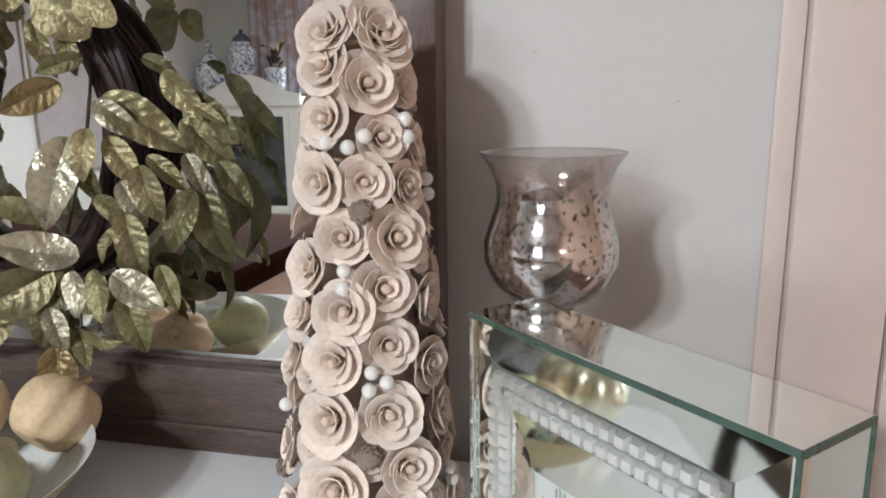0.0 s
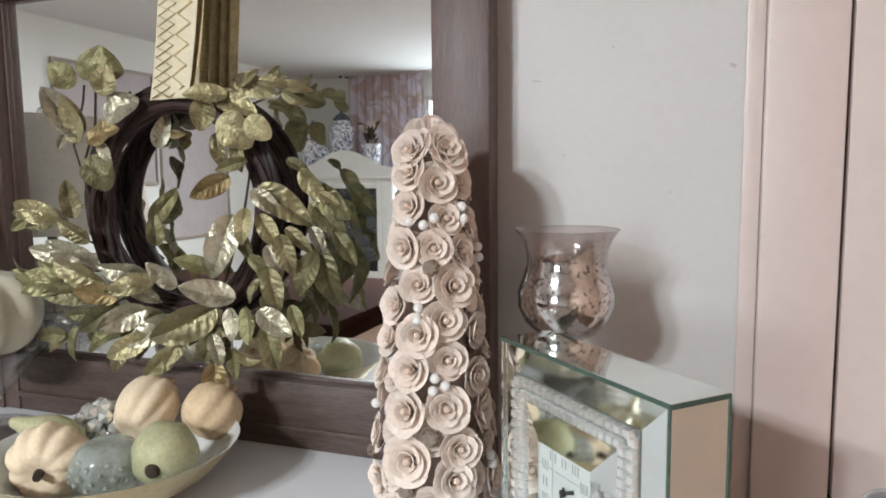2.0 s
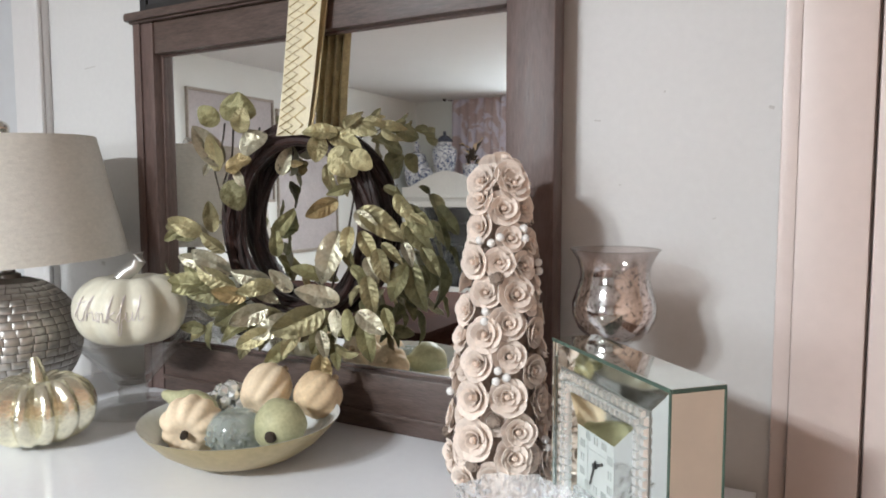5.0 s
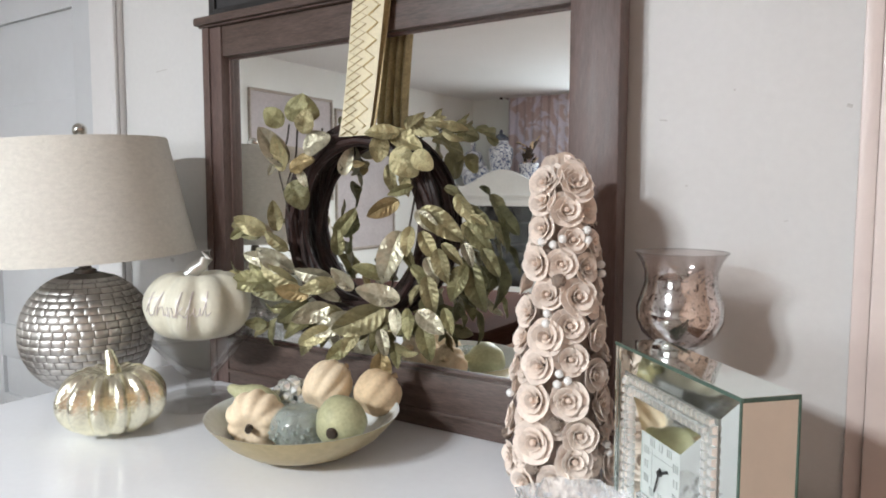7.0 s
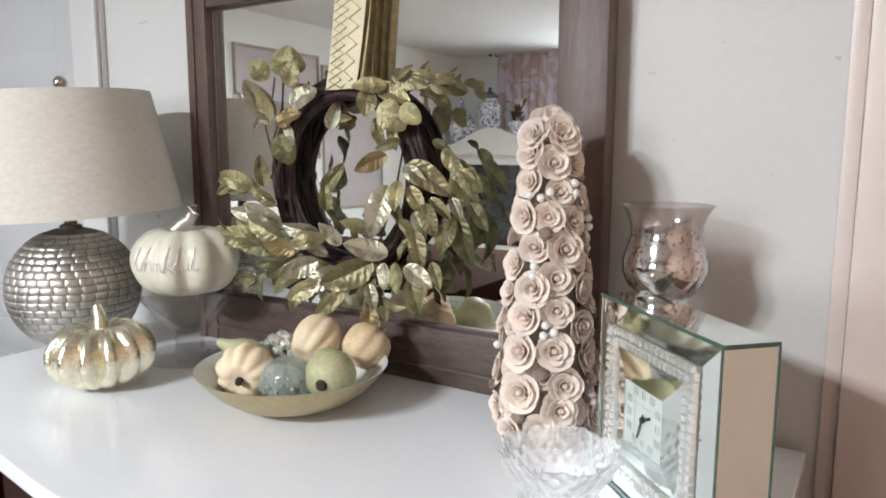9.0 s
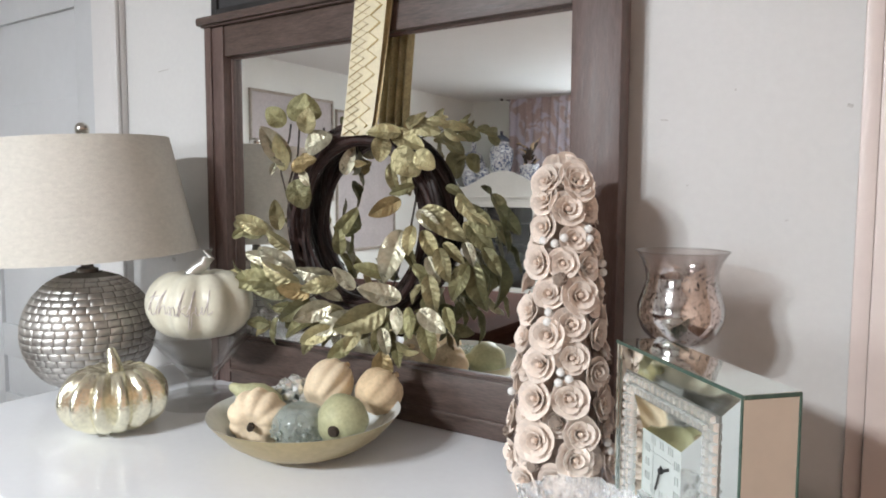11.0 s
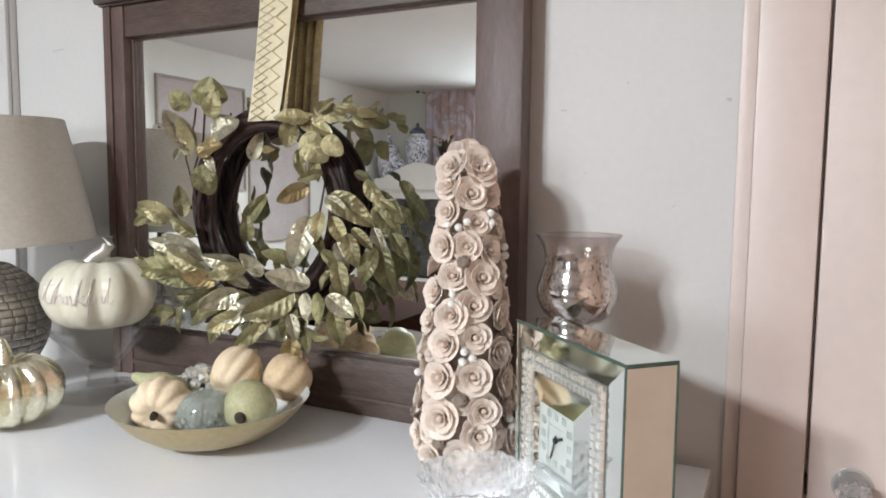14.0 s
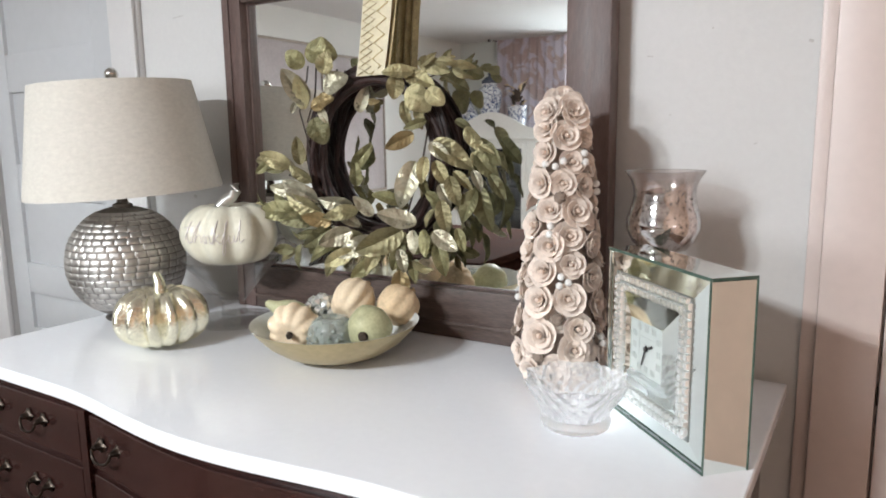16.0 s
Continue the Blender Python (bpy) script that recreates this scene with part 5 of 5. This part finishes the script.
def ribbon_strip(y_off, x_shift, pleat=0.0, n=8):
    """A strip that hangs from the cap's top edge, flat or gathered in upright pleats."""
    bm = bmesh.new()
    rows = []
    for z, y in ((1.400, -0.1085), (1.44, -0.1044), (1.50, -0.1007), (1.58, -0.0970), (1.64, -0.0945), (1.698, -0.0922), (1.7135, -0.0905), (1.7145, -0.075)):
        f = (z - 1.400) / 0.306
        xl, xr = 0.799 + 0.030 * f + x_shift, 0.878 + 0.036 * f + x_shift
        row = []
        for i in range(n + 1):
            u = i / n
            wave = 0.004 * math.sin(u * 6.4 + z * 9) * (1 - f) + pleat * (0.5 - 0.5 * math.cos(u * 8 * math.pi + 0.8 * math.sin(z * 14)))
            row.append(bm.verts.new((xl + (xr - xl) * u, y + y_off + wave, z + (0.004 * math.sin(u * 13.6) if z > 1.714 else 0))))
        rows.append(row)
    for a, b in zip(rows, rows[1:]):
        for i in range(n):
            bm.faces.new((a[i], a[i + 1], b[i + 1], b[i]))
    bm.normal_update()
    bmesh.ops.solidify(bm, geom=bm.faces[:], thickness=0.0009)
    return bm


front_strip = part("front_strip", ribbon_strip(0, 0), RIB, rb)
back_strip = part("back_strip", ribbon_strip(0.008, 0.006, 0.013, 48), RIB_D, rb, "dark gold pleated underside")
for s, swing, step in ((0.72, 0.15, 17), (0.28, 0.24, 17), (0.28, -0.24, 17)):
    pts = []
    for k in range(step + 1):
        z = 1.402 + 0.292 * k / step
        f = (z - 1.400) / 0.306
        xl, xr = 0.799 + 0.030 * f, 0.878 + 0.036 * f
        u = s + swing * (1 if k % 2 else -1)
        yy = -0.1085 + 0.0165 * f ** 0.6 + 0.004 * math.sin(8 * u * 0.8 + z * 9) * (1 - f)
        pts.append((xl + (xr - xl) * u, yy - 0.0012, z))
    part("zigzag_stitch", tube(pts, 0.0026 if s > 0.5 else 0.0015, 5), RIB_G, front_strip)

# ---- the room that the mirror shows ----
# large canvas panels on the west wall
for y0, y1, z0, z1 in ((-3.92, -2.90, 1.20, 2.15), (-4.90, -3.97, 0.70, 2.08)):
    pc = thing("canvas_picture", pose(XL, 0, 0), "lavender-grey abstract canvas in a thin taupe frame", "picture", "pictures on the wall")
    for nm, b in zip(("frame",) * 4, (box(0, 0.03, y0, y0 + 0.014, z0, z1, 0.003), box(0, 0.03, y1 - 0.014, y1, z0, z1, 0.003), box(0, 0.03, y0 + 0.014, y1 - 0.014, z0, z0 + 0.025, 0.003), box(0, 0.03, y0 + 0.014, y1 - 0.014, z1 - 0.025, z1, 0.003))):
        part(nm, b, FRAMEP, pc)
    part("canvas", box(0.004, 0.018, y0 + 0.024, y1 - 0.024, z0 + 0.024, z1 - 0.024), CANVAS, pc, smooth=False)

# hutch against the far wall, beside the corner
HM = pose(-2.01, -5.95, 0, 0, 0, 90)
hx0, hx1, hy0, hy1, hz = -0.46, 0.0, -0.59, 0.59, 1.19
ht = thing("china_hutch", HM, "cream painted china hutch with an arched top and glass doors", "hutch")
part("side", box(hx0, hx1, hy0, hy0 + 0.05, 0, hz, 0.003), HUTCHW, ht)
part("side", box(hx0, hx1, hy1 - 0.05, hy1, 0, hz, 0.003), HUTCHW, ht)
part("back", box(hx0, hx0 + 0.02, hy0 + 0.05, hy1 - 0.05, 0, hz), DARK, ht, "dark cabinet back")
part("bottom", box(hx0 + 0.02, hx1, hy0 + 0.05, hy1 - 0.05, 0.0, 0.12), HUTCHW, ht)
part("cabinet_roof", box(hx0, hx1, hy0, hy1, hz + 0.0005, hz + 0.03, 0.003), HUTCHW, ht)
part("cornice", box(hx0, hx1 + 0.03, hy0 - 0.03, hy1 + 0.03, hz + 0.031, hz + 0.055, 0.006), HUTCHW, ht)
bm = bmesh.new()
ns = 40
yc, half = (hy0 + hy1) / 2, (hy1 - hy0) / 2
rows = [[], [], [], []]
for i in range(ns + 1):
    u = -1 + 2 * i / ns
    y = yc + u * half
    z = hz + 0.056 + 0.105 + 0.190 * (0.5 + 0.5 * math.cos(math.pi * min(1, abs(u) * 1.1))) ** 0.8
    for r_, (x, zz) in zip(rows, ((hx1 - 0.03, hz + 0.0555), (hx1 - 0.03, z), (hx1, z), (hx1, hz + 0.0555))):
        r_.append(bm.verts.new((x, y, zz)))
for a, b in ((0, 1), (1, 2), (2, 3), (3, 0)):
    for i in range(ns):
        bm.faces.new((rows[a][i], rows[a][i + 1], rows[b][i + 1], rows[b][i]))
bm.faces.new([r[0] for r in rows]), bm.faces.new([r[-1] for r in rows])
bmesh.ops.recalc_face_normals(bm, faces=bm.faces[:])
part("pediment", bm, HUTCHW, ht, "arched pediment board", smooth=False)
for y0, y1 in ((hy0 + 0.003, hy0 + 0.127), (hy1 - 0.127, hy1 - 0.003)):
    part("front_panel", box(hx1 + 0.001, hx1 + 0.018, y0, y1, 0.0, hz, 0.003), HUTCHW, ht)
part("pediment_deck", box(hx0, hx1 - 0.031, hy0, hy1, hz + 0.056, hz + 0.130, 0.003), HUTCHW, ht)
for z in (0.40, 0.66, 0.92):
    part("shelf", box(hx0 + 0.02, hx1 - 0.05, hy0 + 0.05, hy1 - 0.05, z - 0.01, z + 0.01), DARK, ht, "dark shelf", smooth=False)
for y0, y1 in ((hy0 + 0.13, hy1 - 0.13),):
    dd = part("door", box(hx1 + 0.001, hx1 + 0.022, y0, y0 + 0.06, 0.12, hz, 0.003), HUTCHW, ht)
    part("door_rail", box(hx1 + 0.001, hx1 + 0.022, y1 - 0.06, y1, 0.12, hz, 0.003), HUTCHW, dd)
    part("door_rail", box(hx1 + 0.001, hx1 + 0.022, y0 + 0.06, y1 - 0.06, 0.12, 0.20, 0.003), HUTCHW, dd)
    part("door_rail", box(hx1 + 0.001, hx1 + 0.022, y0 + 0.06, y1 - 0.06, hz - 0.07, hz, 0.003), HUTCHW, dd)
    pg = part("door_pane", box(hx1 + 0.009, hx1 + 0.013, y0 + 0.058, y1 - 0.058, 0.198, hz - 0.068), THIN, dd, smooth=False)
    pg.visible_shadow = False
gob = None
for z in (0.411, 0.671, 0.931):
    for k in range(8):
        loc = (hx1 - 0.16 - 0.1 * (k % 2), hy0 + 0.18 + 0.115 * k, z)
        if gob is None:
            gob = thing("goblet", HM @ pose(*loc), "clear stemmed glass goblet on a hutch shelf", "glass", "goblets in the hutch")
            part("glass", lathe([(0, 0), (0.033, 0.0), (0.034, 0.003), (0.006, 0.008), (0.005, 0.07), (0.02, 0.085), (0.036, 0.11), (0.038, 0.15), (0.034, 0.18), (0.033, 0.18), (0.036, 0.15), (0.034, 0.112), (0.018, 0.088), (0, 0.08)], 20), THIN, gob)
        else:
            copy_thing(gob, HM @ pose(*loc))

# porcelain on the hutch
deck = hz + 0.1305
gx = hx1 - 0.20
jar = thing("ginger_jar", HM @ pose(gx, 0.12, deck) @ Matrix.Diagonal((1.12, 1.12, 1.36, 1)), "tall blue and white porcelain ginger jar with a lid", "jar", "porcelain on the hutch")
part("body", lathe([(0, 0), (0.088, 0), (0.090, 0.012), (0.082, 0.03), (0.094, 0.12), (0.118, 0.22), (0.132, 0.30), (0.128, 0.345), (0.100, 0.375), (0.082, 0.385), (0.080, 0.41), (0, 0.41)], 32), CHINA, jar)
part("lid", lathe([(0, 0.412), (0.085, 0.412), (0.085, 0.43), (0.05, 0.46), (0.014, 0.475), (0.02, 0.49), (0.012, 0.505), (0, 0.508)], 32), CHINA_D, jar, "dark blue lid")
jb = thing("lidded_bowl", HM @ pose(gx, 0.50, deck) @ Matrix.Diagonal((1.2, 1.2, 1.6, 1)), "low blue and white porcelain jar with a dark knob", "jar", "porcelain on the hutch")
part("body", lathe([(0, 0), (0.07, 0), (0.11, 0.06), (0.13, 0.14), (0.12, 0.20), (0.09, 0.23), (0, 0.23)], 32), CHINA, jb)
part("lid", lathe([(0, 0.2305), (0.095, 0.2305), (0.08, 0.27), (0.02, 0.29), (0.03, 0.33), (0.012, 0.36), (0, 0.36)], 32), CHINA, jb)
jc = thing("small_vase", HM @ pose(gx + 0.06, 0.32, deck) @ Matrix.Scale(1.45, 4), "small blue and white porcelain vase", "vase", "porcelain on the hutch")
part("body", lathe([(0, 0), (0.04, 0), (0.07, 0.07), (0.06, 0.13), (0.035, 0.16), (0.04, 0.18), (0, 0.18)], 24), CHINA, jc)
pl = thing("porcelain_planter", HM @ pose(hx1 - 0.15, -0.27, deck) @ Matrix.Diagonal((0.95, 0.95, 1.45, 1)), "blue and white porcelain planter with dark dried foliage", "planter", "porcelain on the hutch")
part("pot", lathe([(0, 0), (0.085, 0), (0.11, 0.10), (0.12, 0.19), (0.125, 0.2), (0.11, 0.2), (0.10, 0.17), (0, 0.17)], 28), CHINA, pl)
for k in range(20):
    a, b = k * 2.4, 0.25 + 0.9 * ((k * 0.37) % 1)
    bm = leaf_mesh(0.13, 0.05, 0.2, 0.2, 0, k)
    part("foliage", bm, (TAN, DKSTEM, DKSTEM)[k % 3], pl, m=pose(0.04 * math.cos(a), 0.04 * math.sin(a), 0.18 + 0.05 * (k % 4), 0, -math.degrees(b), math.degrees(a)))

# dark polished table in the middle of the room
dt = thing("dining_table", pose(-0.30, -1.62, 0), "dark polished wooden dining table", "table")
part("tabletop", box(-0.80, 0.80, -0.52, 0.52, 0.72, 0.755, 0.008), TABLEW, dt)
for x in (-0.72, 0.72):
    for y in (-0.44, 0.44):
        part("leg", box(x - 0.035, x + 0.035, y - 0.035, y + 0.035, 0, 0.7195, 0.005), TABLEW, dt)
part("apron", box(-0.74, 0.74, -0.46, 0.46, 0.64, 0.7195, 0.003), TABLEW, dt)
